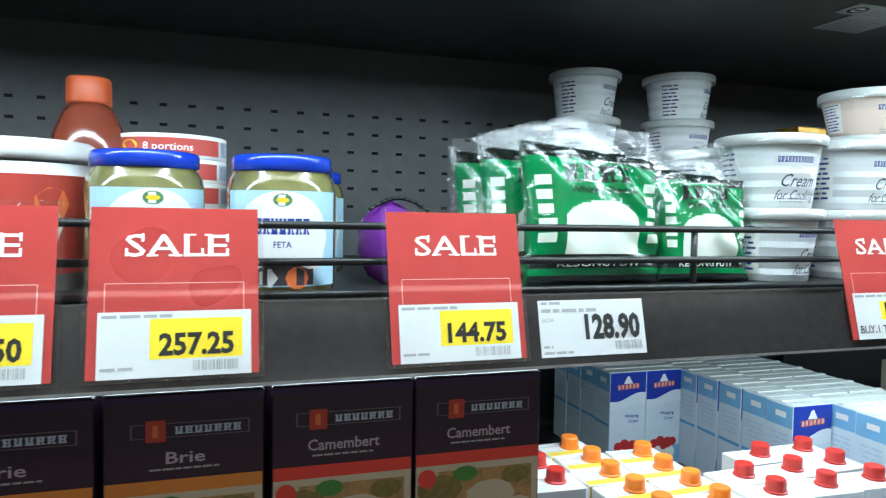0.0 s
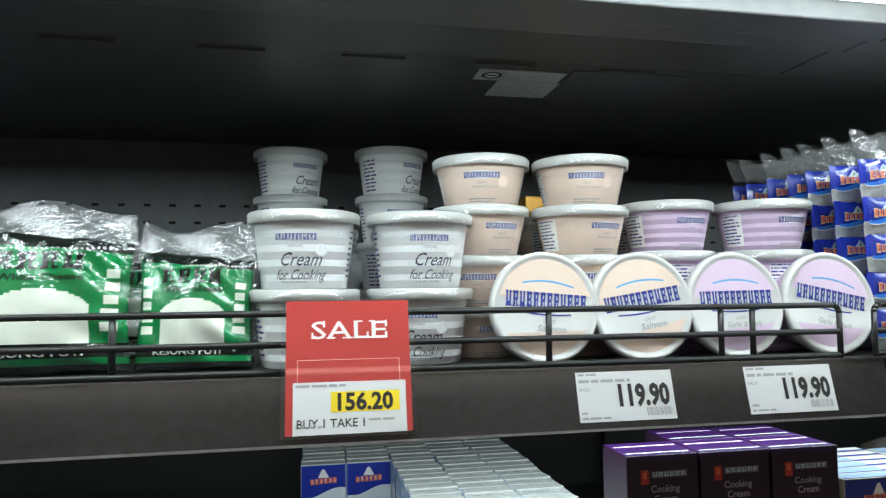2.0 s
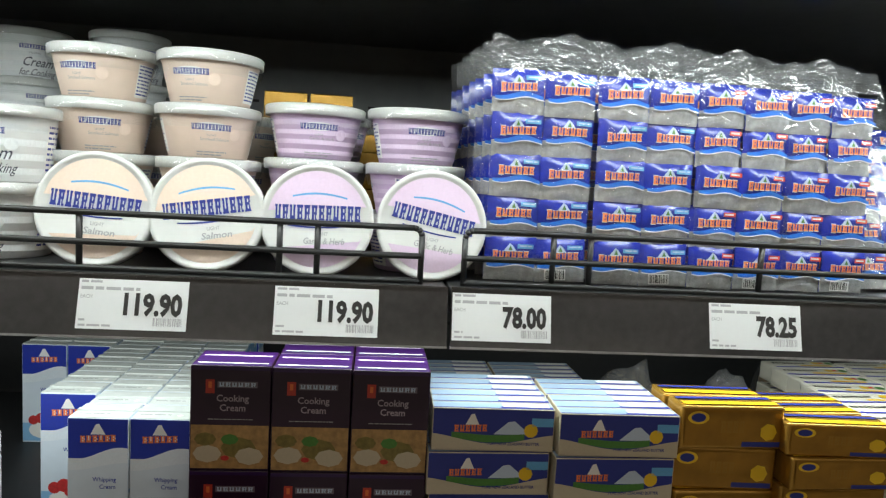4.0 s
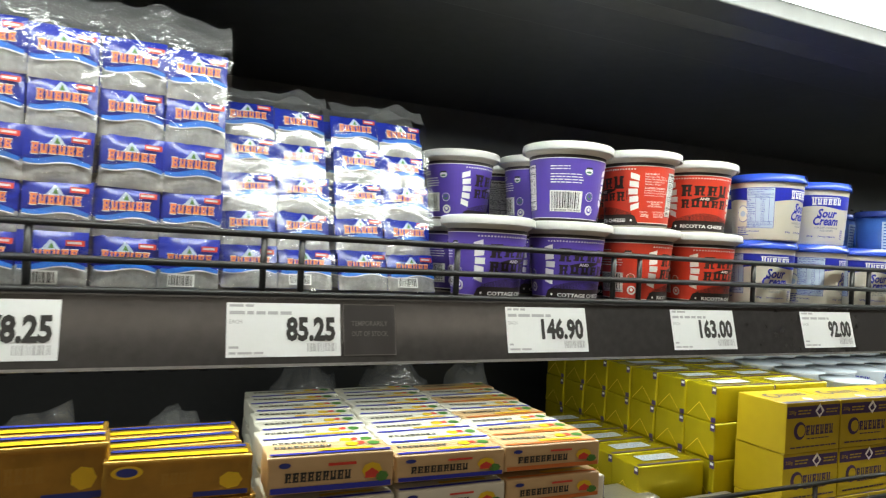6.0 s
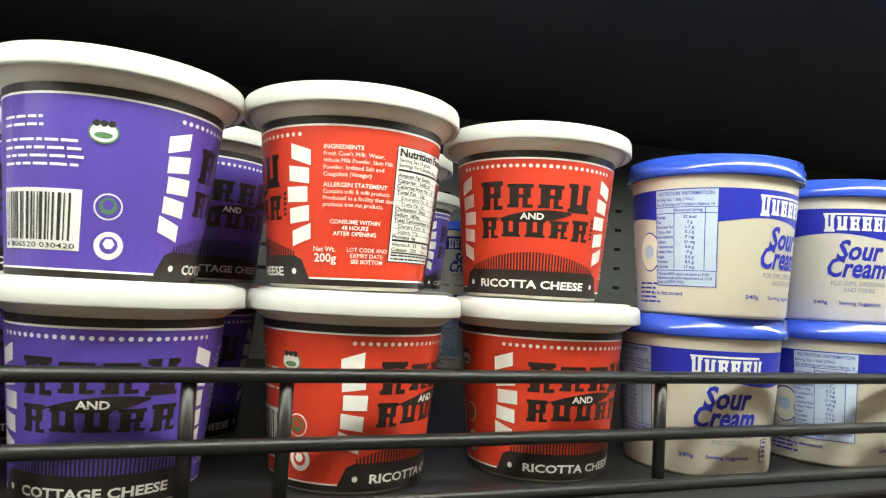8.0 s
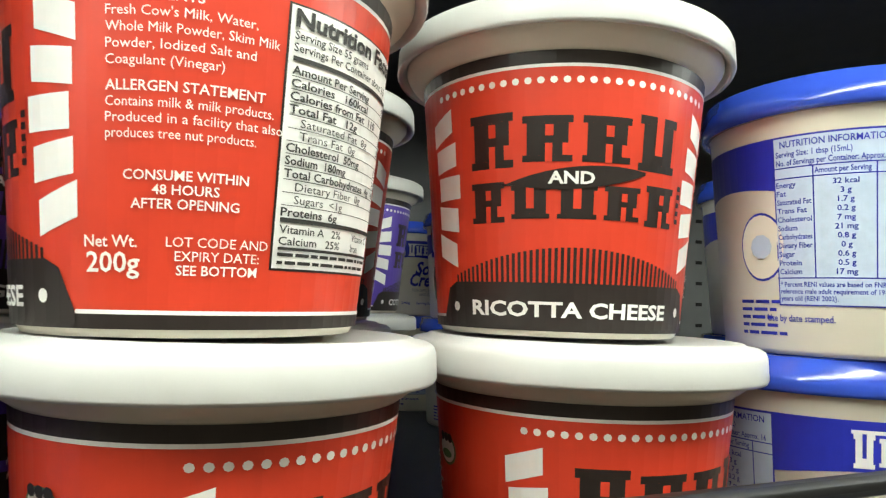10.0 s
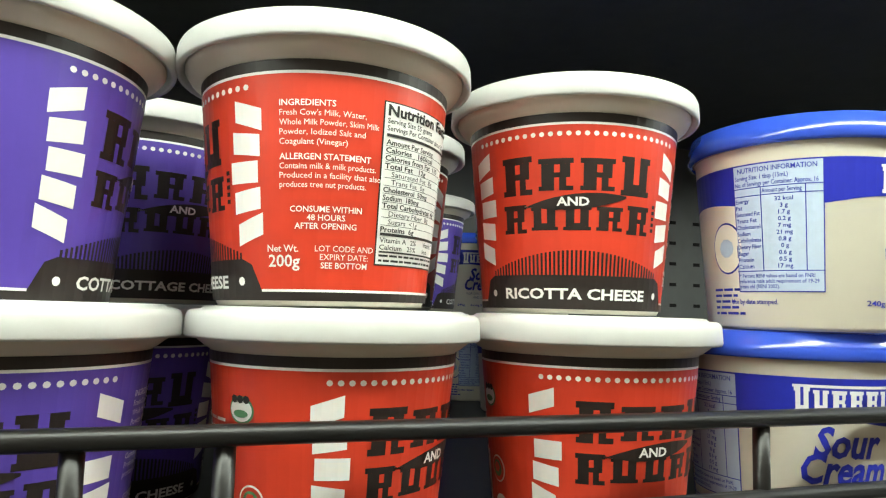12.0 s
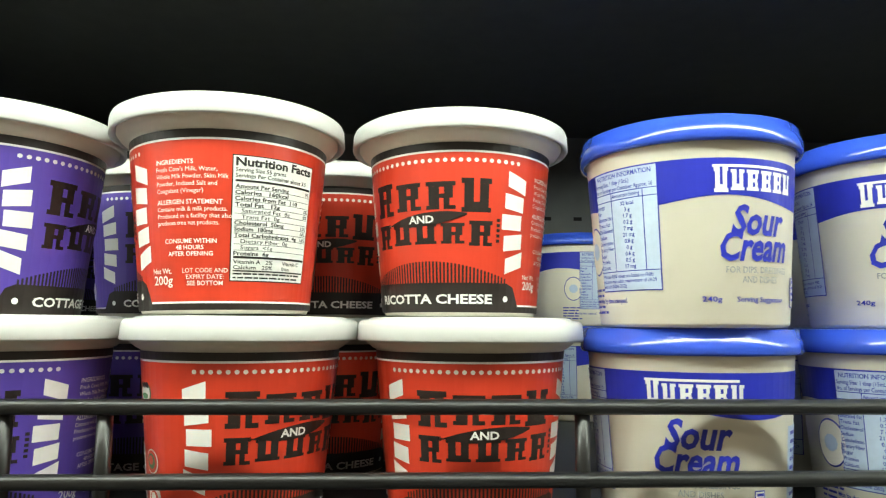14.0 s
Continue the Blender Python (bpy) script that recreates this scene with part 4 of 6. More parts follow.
for x, y, n in ((0.4720, 0.1480, 4), (0.5765, 0.1370, 4), (0.4900, 0.2550, 3), (0.5850, 0.2450, 3)):
    for level in range(n):
        put(SALM, pose(x + 0.0012 * (level % 2), y, SHELF_Z + level * 0.0500, 0, 0, (15, -12, 25, -5)[level] - 8 + 40 * (y > 0.2)))
GARL = philly("garlic_cheese_tub", "lilac cream cheese tub with a white lid, stacked", 0.0370, 0.0455, 0.0525, LILAC, LILAC_PALE, (("LIGHT", 0.0030, 0.008), ("Garlic & Herb", 0.0042, 0.024)), 0.0503)
for x, y, n in ((0.6800, 0.1460, 3), (0.7826, 0.1260, 3), (0.6850, 0.2500, 3), (0.7850, 0.2320, 2)):
    for level in range(n):
        put(GARL, pose(x, y, SHELF_Z + level * 0.0525, 0, 0, (30, 80, 10)[level] + (40 if y > 0.2 else 0)))


def tipped_tub(name, label, body, tone):
    """A tub lying on its side, with the printed lid facing out. The lid's middle is the origin; it looks along -y."""
    ob = thing(name, pose(0, 0, -9), label, "cream cheese tub", "tipped cream cheese tubs")
    R = 0.0500
    turn_up = Matrix.Rotation(radians(90), 4, "X")
    bm = turned([(0, 0.0), (0.0445, 0.0), (0.0460, 0.0016), (0.0485, 0.0018), (R, 0.0), (R, -0.0090), (0.0480, -0.0100), (0.0440, -0.0100), (0, -0.0100)][::-1], 64)
    bmesh.ops.transform(bm, matrix=turn_up, verts=bm.verts[:])
    part("lid", bm, LID_WHITE, ob, "white lid with printed front")
    bm = turned([(0, -0.0100), (0.0445, -0.0100), (0.0370, -0.0480), (0, -0.0480)][::-1], 48)
    bmesh.ops.transform(bm, matrix=turn_up, verts=bm.verts[:])
    part("cup", bm, body, ob)
    pr = Print(front_place(-0.0002), 0.003)
    half = lambda u, r: math.sqrt(max(0.0, r * r - u * u))
    pr.band(-0.043, 0.043, lambda u: max(0.010 + 0.06 * u, -half(u, 0.043)), lambda u: max(half(u, 0.0435), 0.0101 + 0.06 * u), tone, 1)
    pr.band(-0.043, 0.043, lambda u: -half(u, 0.0425), lambda u: min(-0.022 + 0.1 * u, half(u, 0.0425)) if -half(u, 0.0425) < -0.022 + 0.1 * u else -half(u, 0.0425), tone, 1)
    pr.band(-0.022, 0.026, lambda u: 0.0165 + 0.006 * math.cos(u / 0.022), lambda u: 0.0178 + 0.0065 * math.cos(u / 0.022), SKY, 2)
    pr.slabs(-0.0375, 0.0385, -0.0010, 0.0130, 12, NAVY, LID_WHITE, 3, 7)
    pr.band(-0.026, 0.024, lambda u: -0.0045 - 0.003 * math.cos(u / 0.022), lambda u: -0.0035 - 0.0026 * math.cos(u / 0.022), NAVY, 2)
    pr.text("LIGHT", 0.004, -0.0140, 0.0045, INK_GREY, 3, width=0.011)
    pr.text("Salmon" if "salmon" in name else "Garlic & Herb", 0.006, -0.0215, 0.0080, INK_GREY, 3, width=0.026 if "salmon" in name else 0.036, slant=0.15)
    pr.done("lid_print", ob)
    return ob


TIP_S = tipped_tub("tipped_salmon_tub", "cream cheese tub on its side, pale orange printed lid facing out", SALMON, mat("salmon_pale", (0.72, 0.58, 0.48), 0.36))
TIP_G = tipped_tub("tipped_garlic_tub", "cream cheese tub on its side, lilac printed lid facing out", LILAC, mat("lilac_lid", (0.66, 0.52, 0.66), 0.36))
for ob, x, roll, lean in ((TIP_S, 0.5045, 5, -7), (TIP_S, 0.5985, -9, -8), (TIP_G, 0.6935, -1, -7), (TIP_G, 0.7955, 12, -7)):
    put(ob, pose(x, 0.046, SHELF_Z + 0.0502, lean, 0, 0) @ pose(0, 0, 0, 0, roll, 0))

bm = box_bm(-0.028, 0.028, 0, 0.04, 0, 0.0245, 0.002)
crate = tagged(part("butter_pack", bm, GOLD), "small yellow foil butter pack in a pile", "butter", "butter packs behind the tubs")
crate.matrix_world = pose(0.66, 0.36, SHELF_Z)
n = 0
for i in range(4):
    for k in range(8 if i < 2 else 6):
        if n:
            copy_thing(crate, pose(0.62 + i * 0.060, 0.36 + 0.002 * (k % 3), SHELF_Z + k * 0.0246, 0, 0, (k * 7) % 5 - 2))
        n += 1
crate.matrix_world = pose(0.62, 0.36, SHELF_Z)


# ---- butter sachet bags ----
def sachet_bm(w, h, seed):
    """A pillow sachet, seen from the front: crimped edges, bulging middle."""
    rnd = random.Random(seed)
    bm = bmesh.new()
    nx, nz = 8, 8
    ph = rnd.uniform(0, 6)
    grid = []
    for j in range(nz + 1):
        row = []
        for i in range(nx + 1):
            a, b = i / nx, j / nz
            d = 0.0058 * (math.sin(math.pi * a) * math.sin(math.pi * b)) ** 0.55 + 0.0006 * math.sin(17 * a + 9 * b + ph)
            row.append(bm.verts.new(((a - 0.5) * w, -d, b * h)))
        grid.append(row)
    for j in range(nz):
        for i in range(nx):
            f = bm.faces.new((grid[j][i], grid[j][i + 1], grid[j + 1][i + 1], grid[j + 1][i]))
            f.smooth = True
            wav = 0.40
            f.material_index = 1 if (j + 0.5) / nz < wav else 0
    back = [[bm.verts.new((v.co.x, 0.0010, v.co.z)) for v in row] for row in (grid[0], grid[-1])]
    for i in range(nx):
        bm.faces.new((back[0][i + 1], back[0][i], back[1][i], back[1][i + 1]))
    return bm


def sachet_bag(name, rows, w, pitch, tall, red, label, seed, wrap):
    ob = thing(name, pose(0, 0, -9), label, "butter portions", "butter sachet bags")
    sw = w / 2
    for j in range(rows):
        for i in range(2):
            rnd = random.Random(seed + j * 7 + i)
            s = part("sachet", sachet_bm(sw * 0.99, pitch * 1.07, seed + j * 2 + i), (SACHET_BLUE, SACHET_FOIL), ob)
            s.matrix_basis = pose((i - 0.5) * sw + rnd.uniform(-0.0010, 0.0010), 0.0014 * (j % 2) + rnd.uniform(-0.0006, 0.0006), 0.003 + j * pitch + rnd.uniform(-0.001, 0.001), rnd.uniform(-4, 3), rnd.uniform(-1.8, 1.8), rnd.uniform(-3, 3))
            pr = Print(lambda u, v, lift: Vector((u, -0.0064 - lift + 2.6 * u * u, v)), 0.003)
            c, e = pitch * 0.64, sw * 0.46
            wav = lambda u: pitch * 0.37 + 0.0016 * math.sin(u * 150 + 0.6)
            pr.band(-e, e, wav, lambda u: wav(u) + 0.0036 + 0.0010 * math.cos(u * 110), SACHET_SWOOSH, 1)
            pr.band(-e, e, lambda u: wav(u) - 0.0009, wav, WHITE_INK, 1)
            pr.face([(-0.0075, c + 0.003), (0.0050, c + 0.003), (0.0010, c + 0.0085), (-0.0020, c + 0.0105), (-0.0040, c + 0.0075)], PALE_BLUE, 2)
            pr.face([(-0.0030, c + 0.004), (0.0010, c + 0.004), (-0.0010, c + 0.0085)], FIELD_GREEN, 2.4)
            pr.slabs(-0.0178, 0.0168, c - 0.0041, c + 0.0036, 6, PAPER, SACHET_BLUE, 2.8, 5, 0.03, (0,))
            pr.slabs(-0.0175, 0.0165, c - 0.0035, c + 0.0030, 6, LOGO_ORANGE, SACHET_BLUE, 4.2, 5, 0.03, (0,))
            if red:
                pr.rect(0.0080, c + 0.0062, 0.0205, c + 0.0104, RED_MARK, 2)
                pr.lines(0.009, 0.0195, c + 0.0093, 1, 0.004, PAPER, 3, ragged=0)
            else:
                pr.rect(0.0055, c + 0.0060, 0.0205, c + 0.0100, SKY, 2)
                pr.lines(0.0075, 0.0190, c + 0.0090, 1, 0.003, PALE_BLUE, 3, ragged=0)
            if j == 0 and i == 1:
                pr.rect(-0.016, 0.002, 0.004, 0.012, WHITE_INK, 2)
                pr.bars(-0.015, 0.003, 0.003, 0.011, INK, 3, seed)
            pr.done("sachet_print", s)
    top = 0.004 + rows * pitch
    bm = bmesh.new()
    nx, nz = 22, 24
    rnd = random.Random(seed)
    p1, p2 = rnd.uniform(0, 6), rnd.uniform(0, 6)
    grid = []
    for j in range(nz + 1):
        row = []
        for i in range(nx + 1):
            a, z = i / nx, j / nz * tall
            over = max(0.0, z - top)
            y = -0.0088 - 0.0010 * math.sin(9 * a + p1) * math.sin(z * 130 + p2)
            y += over * 0.16 + 0.0030 * (over > 0) * math.sin(14 * a + p1 + z * 60) + 0.010 * max(0, over) / 0.027
            zz = z + (0.004 * math.sin(6 * a + p2) + 0.002 * math.sin(19 * a) if j == nz else 0)
            row.append(bm.verts.new(((a - 0.5) * (w + 0.004), y, zz)))
        grid.append(row)
    for j in range(nz):
        for i in range(nx):
            f = bm.faces.new((grid[j][i], grid[j][i + 1], grid[j + 1][i + 1], grid[j + 1][i]))
            f.smooth = True
            f.material_index = 1 if j / nz * tall > top - 0.002 else 0
    part("clear_bag", bm, (wrap, WRAP_THICK), ob, "clear crinkled plastic bag")
    return ob


BAG_A = sachet_bag("butter_sachet_bag", 5, 0.0970, 0.0380, 0.228, False, "clear bag of blue and silver butter sachets, standing upright", 3, WRAP)
BAG_B = sachet_bag("butter_sachet_bag", 5, 0.0930, 0.0380, 0.226, True, "clear bag of blue butter sachets with red flashes, standing upright", 40, WRAP)
BAG_C = sachet_bag("butter_sachet_bag", 5, 0.0980, 0.0356, 0.201, True, "clear bag of glossy blue butter sachets, leaning back", 80, WRAP_GLOSS)
for ob, x, y, lean in ((BAG_A, 0.8945, 0.052, -1.5), (BAG_A, 0.9945, 0.052, -2), (BAG_B, 1.0895, 0.055, -2), (BAG_B, 1.1840, 0.062, -3)):
    for k in range(7):
        put(ob, pose(x - 0.003 * k, y + 0.030 * k, SHELF_Z, lean - (k % 3), 0, 2 - 3 * (k % 2)))
for x, y in ((1.2850, 0.092), (1.3900, 0.094)):
    for k in range(4):
        put(BAG_C, pose(x, y + 0.034 * k, SHELF_Z, -18, 0, 1 - 2 * (k % 2)))


# ---- bags of white cheese ----
def green_bag(w, h, tall, seed):
    ob = thing("white_cheese_bag", pose(0, 0, -9), "crinkled green and black bag of white cheese with a clear top", "cheese bag", "white cheese bags")
    bm = bmesh.new()
    nx, nz = 60, 60
    rnd = random.Random(seed)
    ph = [rnd.uniform(0, 6) for _ in range(4)]

    def deep(a, b):
        t = max(0.0, math.sin(math.pi * min(max(a, 0), 1))) * max(0.0, math.sin(math.pi * min(max(b, 0), 1)))
        return 0.019 * t ** 0.5 + 0.0026 * math.sin(16 * a + 5 * b + ph[0]) * math.sin(9 * b + ph[1]) + 0.0016 * math.sin(31 * a * b + ph[2])
    grid = []
    for j in range(nz + 1):
        row = []
        for i in range(nx + 1):
            a, b = i / nx, j / nz
            z = b * h * (1 - 0.10 * (a - 0.5) * b)
            narrow = 1 - 0.05 * math.sin(math.pi * b)
            row.append(bm.verts.new(((a - 0.5) * w * narrow, -deep(a, b), z)))
        grid.append(row)
    for j in range(nz):
        for i in range(nx):
            f = bm.faces.new((grid[j][i], grid[j][i + 1], grid[j + 1][i + 1], grid[j + 1][i]))
            f.smooth = True
            a, b = (i + 0.5) / nx - 0.5, (j + 0.5) / nz
            m = 0
            if b > 0.90:
                m = 2
            elif b < 0.07 or 0.11 < b < 0.21:
                m = 2
            elif 0.21 < b < 0.46 + 0.14 * math.sqrt(max(0.0, 1 - (a / 0.29) ** 2)) and abs(a) < 0.29:
                m = 1
            elif 0.30 < b < 0.78 and (b - 0.30) % 0.10 < 0.062 and 0.36 + 0.05 * (b - 0.5) < abs(a) < 0.445:
                m = 1
            f.material_index = m
    rim = [v for v in grid[0]] + [r[-1] for r in grid[1:]] + grid[-1][::-1][1:] + [r[0] for r in grid[::-1]][1:-1]
    back = [bm.verts.new((v.co.x * 0.97, 0.010, v.co.z)) for v in rim]
    for k in range(len(rim)):
        bm.faces.new((rim[k], back[k], back[(k + 1) % len(rim)], rim[(k + 1) % len(rim)]))
    bm.faces.new(back)
    part("pouch", bm, (GREEN_BAG, BAG_WHITE, BAG_BLACK), ob, "green printed plastic pouch with a white window")
    pr = Print(lambda u, v, lift: Vector((u, -deep(u / w + 0.5, v / h) - 0.0006 - lift, v)), 0.004)
    pr.text("KESONG PUTI", -0.004, h * 0.130, 0.0075, WHITE_INK, 2, width=w * 0.56)
    pr.disc(w * 0.35, h * 0.16, 0.0014, WHITE_INK, 2, 8)
    pr.text("White Cheese", 0.0, h * 0.66, 0.0080, BAG_BLACK, 2, width=w * 0.48)
    pr.slabs(-w * 0.28, w * 0.24, h * 0.74, h * 0.87, 4, BAG_BLACK, GREEN_BAG, 2, 2)
    for k in range(26):
        pr.disc(-w * 0.40 + k * w * 0.8 / 25, h * 0.895, 0.0008, WHITE_INK, 2, 6)
    pr.done("bag_print", ob)
    bm = bmesh.new()
    grid = []
    for j in range(11):
        row = []
        for i in range(25):
            a, b = i / 24, j / 10
            row.append(bm.verts.new(((a - 0.5) * w * (1.04 - 0.05 * b), 0.004 * math.sin(11 * a + ph[0] + 3 * b) * b - 0.002 + 0.012 * b, h * 0.93 + (tall - h * 0.93) * b + 0.006 * b * math.sin(7 * a + ph[1]))))
        grid.append(row)
    for j in range(10):
        for i in range(24):
            bm.faces.new((grid[j][i], grid[j][i + 1], grid[j + 1][i + 1], grid[j + 1][i])).smooth = True
    part("clear_top", bm, WRAP_THICK, ob, "clear crinkled bag top")
    bm = bmesh.new()
    grid = []
    for j in range(29):
        row = []
        for i in range(33):
            a, b = i / 32, j / 28
            x = (a - 0.5) * w * (1.10 - 0.04 * b) + 0.003 * math.sin(7 * b + ph[2])
            fold = 0.0022 * math.sin(19 * a + 6 * b + ph[3]) * math.sin(8 * b + 5 * a + ph[0]) + 0.0014 * math.sin(37 * (a + 0.6 * b) + ph[1])
            row.append(bm.verts.new((x, -deep(min(max((a - 0.5) * 1.04 + 0.5, 0.01), 0.99), min(b, 0.99)) - 0.0035 - abs(fold), b * h * 1.02 * (1 - 0.10 * (a - 0.5) * b))))
        grid.append(row)
    for j in range(28):
        for i in range(32):
            bm.faces.new((grid[j][i], grid[j][i + 1], grid[j + 1][i + 1], grid[j + 1][i])).smooth = True
    part("outer_bag", bm, film("outer_wrap", (0.96, 0.98, 0.97), 0.13, 0.055, 34, 0.6) if "outer_wrap" not in MATS else MATS["outer_wrap"], ob, "clear crinkled outer bag")
    return ob


BAG_G1 = green_bag(0.132, 0.114, 0.140, 5)
BAG_G2 = green_bag(0.096, 0.098, 0.126, 9)
for ob, x, y, lean, turn in ((BAG_G1, 0.0880, 0.070, -6, 3), (BAG_G2, 0.2030, 0.078, -8, -3), (BAG_G1, 0.0700, 0.115, -6, -8), (BAG_G1, 0.0620, 0.165, -6, -12), (BAG_G2, 0.2000, 0.130, -8, 6), (BAG_G2, 0.1300, 0.200, -8, 0)):
    put(ob, pose(x, y, SHELF_Z + 0.001, lean, 0, turn))


# ---- jars, bottle and boxes at the start of the shelf ----
def olive_jar():
    ob = thing("cheese_jar", pose(0, 0, -9), "glass jar of cheese cubes with a blue lid", "jar", "cheese jars")
    part("glass", turned([(0, 0), (0.036, 0), (0.0385, 0.003), (0.0390, 0.072), (0.0375, 0.080), (0.0335, 0.086), (0.0335, 0.094), (0, 0.094)], 56), GLASS_BRINE, ob, "glass jar of olives and cheese in yellow brine")
    pr = Print(cone_place(0.0392, 0.0392, 0.07), 0.004)
    pr.rect(-0.045, 0.006, 0.045, 0.072, LABEL_SKY, 1)
    def oval(r, c, squash, side):
        return lambda u: c + side * squash * math.sqrt(max(0.0, r * r - u * u))
    pr.band(-0.034, 0.034, oval(0.0341, 0.040, 0.93, -1), oval(0.0341, 0.040, 0.93, 1), WHITE_INK, 2)
    pr.disc(0, 0.0655, 0.0065, SEAL_GREEN, 3, 18, 0.7)
    pr.disc(0, 0.0655, 0.0045, BLOCK_YELLOW, 4, 12, 0.4)
    pr.slabs(-0.019, 0.019, 0.042, 0.053, 7, NAVY, WHITE_INK, 3, 6)
    pr.text("FETA", 0, 0.033, 0.006, NAVY, 3, width=0.012)
    pr.band(-0.024, 0.022, lambda u: 0.007, lambda u: 0.022 + 0.004 * math.cos(u * 160), mat("olive_photo", (0.05, 0.04, 0.05), 0.3, vary=0.5, grain=200), 3)
    pr.disc(0.010, 0.012, 0.008, ORANGE_MARK, 4, 10)
    pr.disc(-0.010, 0.012, 0.007, WHITE_INK, 4, 5)
    pr.done("label_print", ob)
    part("lid", turned([(0, 0.0955), (0.030, 0.0955), (0.033, 0.0975), (0.0350, 0.0965), (0.0358, 0.094), (0.0358, 0.0865), (0.0345, 0.0858), (0, 0.0858)][::-1], 56), mat("jar_lid_blue", (0.015, 0.05, 0.50), 0.22, coat=0.5), ob, "glossy blue metal lid")
    return ob


JAR = olive_jar()
for x, y, turn in ((-0.2630, 0.0850, 12), (-0.1700, 0.0790, -4), (-0.1560, 0.1660, 30), (-0.1350, 0.2500, 0), (-0.4400, 0.0850, 0)):
    put(JAR, pose(x, y, SHELF_Z, 0, 0, turn))

bottle = thing("sauce_bottle", pose(-0.3180, 0.2000, SHELF_Z), "dark red sauce bottle with an orange cap", "bottle")
part("body", turned([(0, 0), (0.029, 0), (0.031, 0.003), (0.030, 0.102), (0.028, 0.118), (0.021, 0.136), (0.0160, 0.144), (0, 0.144)], 48), SALSA, bottle)
part("cap", turned([(0, 0.144), (0.0170, 0.144), (0.0174, 0.146), (0.0170, 0.164), (0.0155, 0.166), (0, 0.166)], 36), mat("orange_cap_dark", (0.45, 0.08, 0.02), 0.4), bottle, "orange plastic cap")


def portion_box():
    ob = thing("cheese_portion_box", pose(0, 0, -9), "round red and white box of cheese portions, stacked", "cheese box", "cheese portion boxes")
    part("drum", turned([(0, 0), (0.0455, 0), (0.046, 0.001), (0.046, 0.0195), (0.0455, 0.020), (0, 0.020)], 64), WHITE_INK, ob)
    pr = Print(cone_place(0.046, 0.046, 0.02), 0.004)
    pr.rect(-0.060, 0.003, 0.035, 0.0165, BOX_RED, 1)
    pr.disc(-0.045, 0.010, 0.008, BLOCK_YELLOW, 2, 16, 0.55)
    pr.text("8 portions", -0.012, 0.0065, 0.0085, WHITE_INK, 2, width=0.040)
    pr.rect(0.038, 0.003, 0.062, 0.0165, PALE_BLUE, 1)
    pr.bars(0.040, 0.060, 0.004, 0.0155, INK_GREY, 2, 5)
    pr.done("label_print", ob)
    return ob


PORT = portion_box()
for level in range(6):
    put(PORT, pose(-0.2550, 0.2150, SHELF_Z + level * 0.0202, 0, 0, 12 + 3 * (level % 2)))

tubl = thing("spread_tub", pose(-0.3500, 0.1200, SHELF_Z), "round white and red tub of spread", "tub")
part("cup", turned([(0, 0), (0.040, 0), (0.047, 0.088), (0, 0.088)], 48), WHITE_INK, tubl)
pr = Print(cone_place(0.0402, 0.0472, 0.088), 0.005)
pr.rect(-0.06, 0.012, 0.08, 0.080, BOX_RED, 1)
pr.disc(0.02, 0.045, 0.018, WHITE_INK, 2, 9)
pr.disc(0.03, 0.060, 0.012, ORANGE_MARK, 3, 7)
pr.done("label_print", tubl)
part("lid", turned([(0, 0.090), (0.049, 0.090), (0.0495, 0.094), (0.049, 0.102), (0.046, 0.104), (0, 0.102)], 56), LID_WHITE, tubl, "white plastic lid")

pouch = thing("purple_pouch", pose(-0.0830, 0.105, SHELF_Z), "purple foil pouch with black straps beside the jars", "pouch")
bm = bmesh.new()
bmesh.ops.create_uvsphere(bm, u_segments=24, v_segments=14, radius=1)
for v in bm.verts:
    n = noise.noise(v.co * 2.2)
    v.co = Vector((v.co.x * 0.026 * (1 + 0.1 * n), v.co.y * 0.026, 0.034 + v.co.z * 0.0335 * (1 + 0.12 * n) if v.co.z > -0.99 else 0.0005))
for f in bm.faces:
    f.smooth = True
part("bag", bm, STRAW_PURPLE, pouch)
bm = bmesh.new()
pts = [(-0.02 + 0.05 * t / 10, -0.012, 0.060 + 0.010 * math.sin(math.pi * t / 10)) for t in range(11)]
for p, q in zip(pts, pts[1:]):
    rod(bm, p, q, 0.0016, 8)
part("strap", bm, BAG_BLACK, pouch)


# ---- lower shelf ----
Z2 = SHELF2_Z


def carton(name, label, category, group, w, d, h, body, top, bevel=0.0012, mesh="body"):
    """A box with its origin at the front bottom middle; body and top are materials."""
    ob = thing(name, pose(0, 0, -9), label, category, group)
    part(mesh, box_bm(-w / 2, w / 2, 0, d, 0, h, bevel), body, ob)
    if top is not None:
        part("top", box_bm(-w / 2 + 0.0012, w / 2 - 0.0012, 0.0012, d - 0.0012, h, h + 0.0007), top, ob)
    return ob


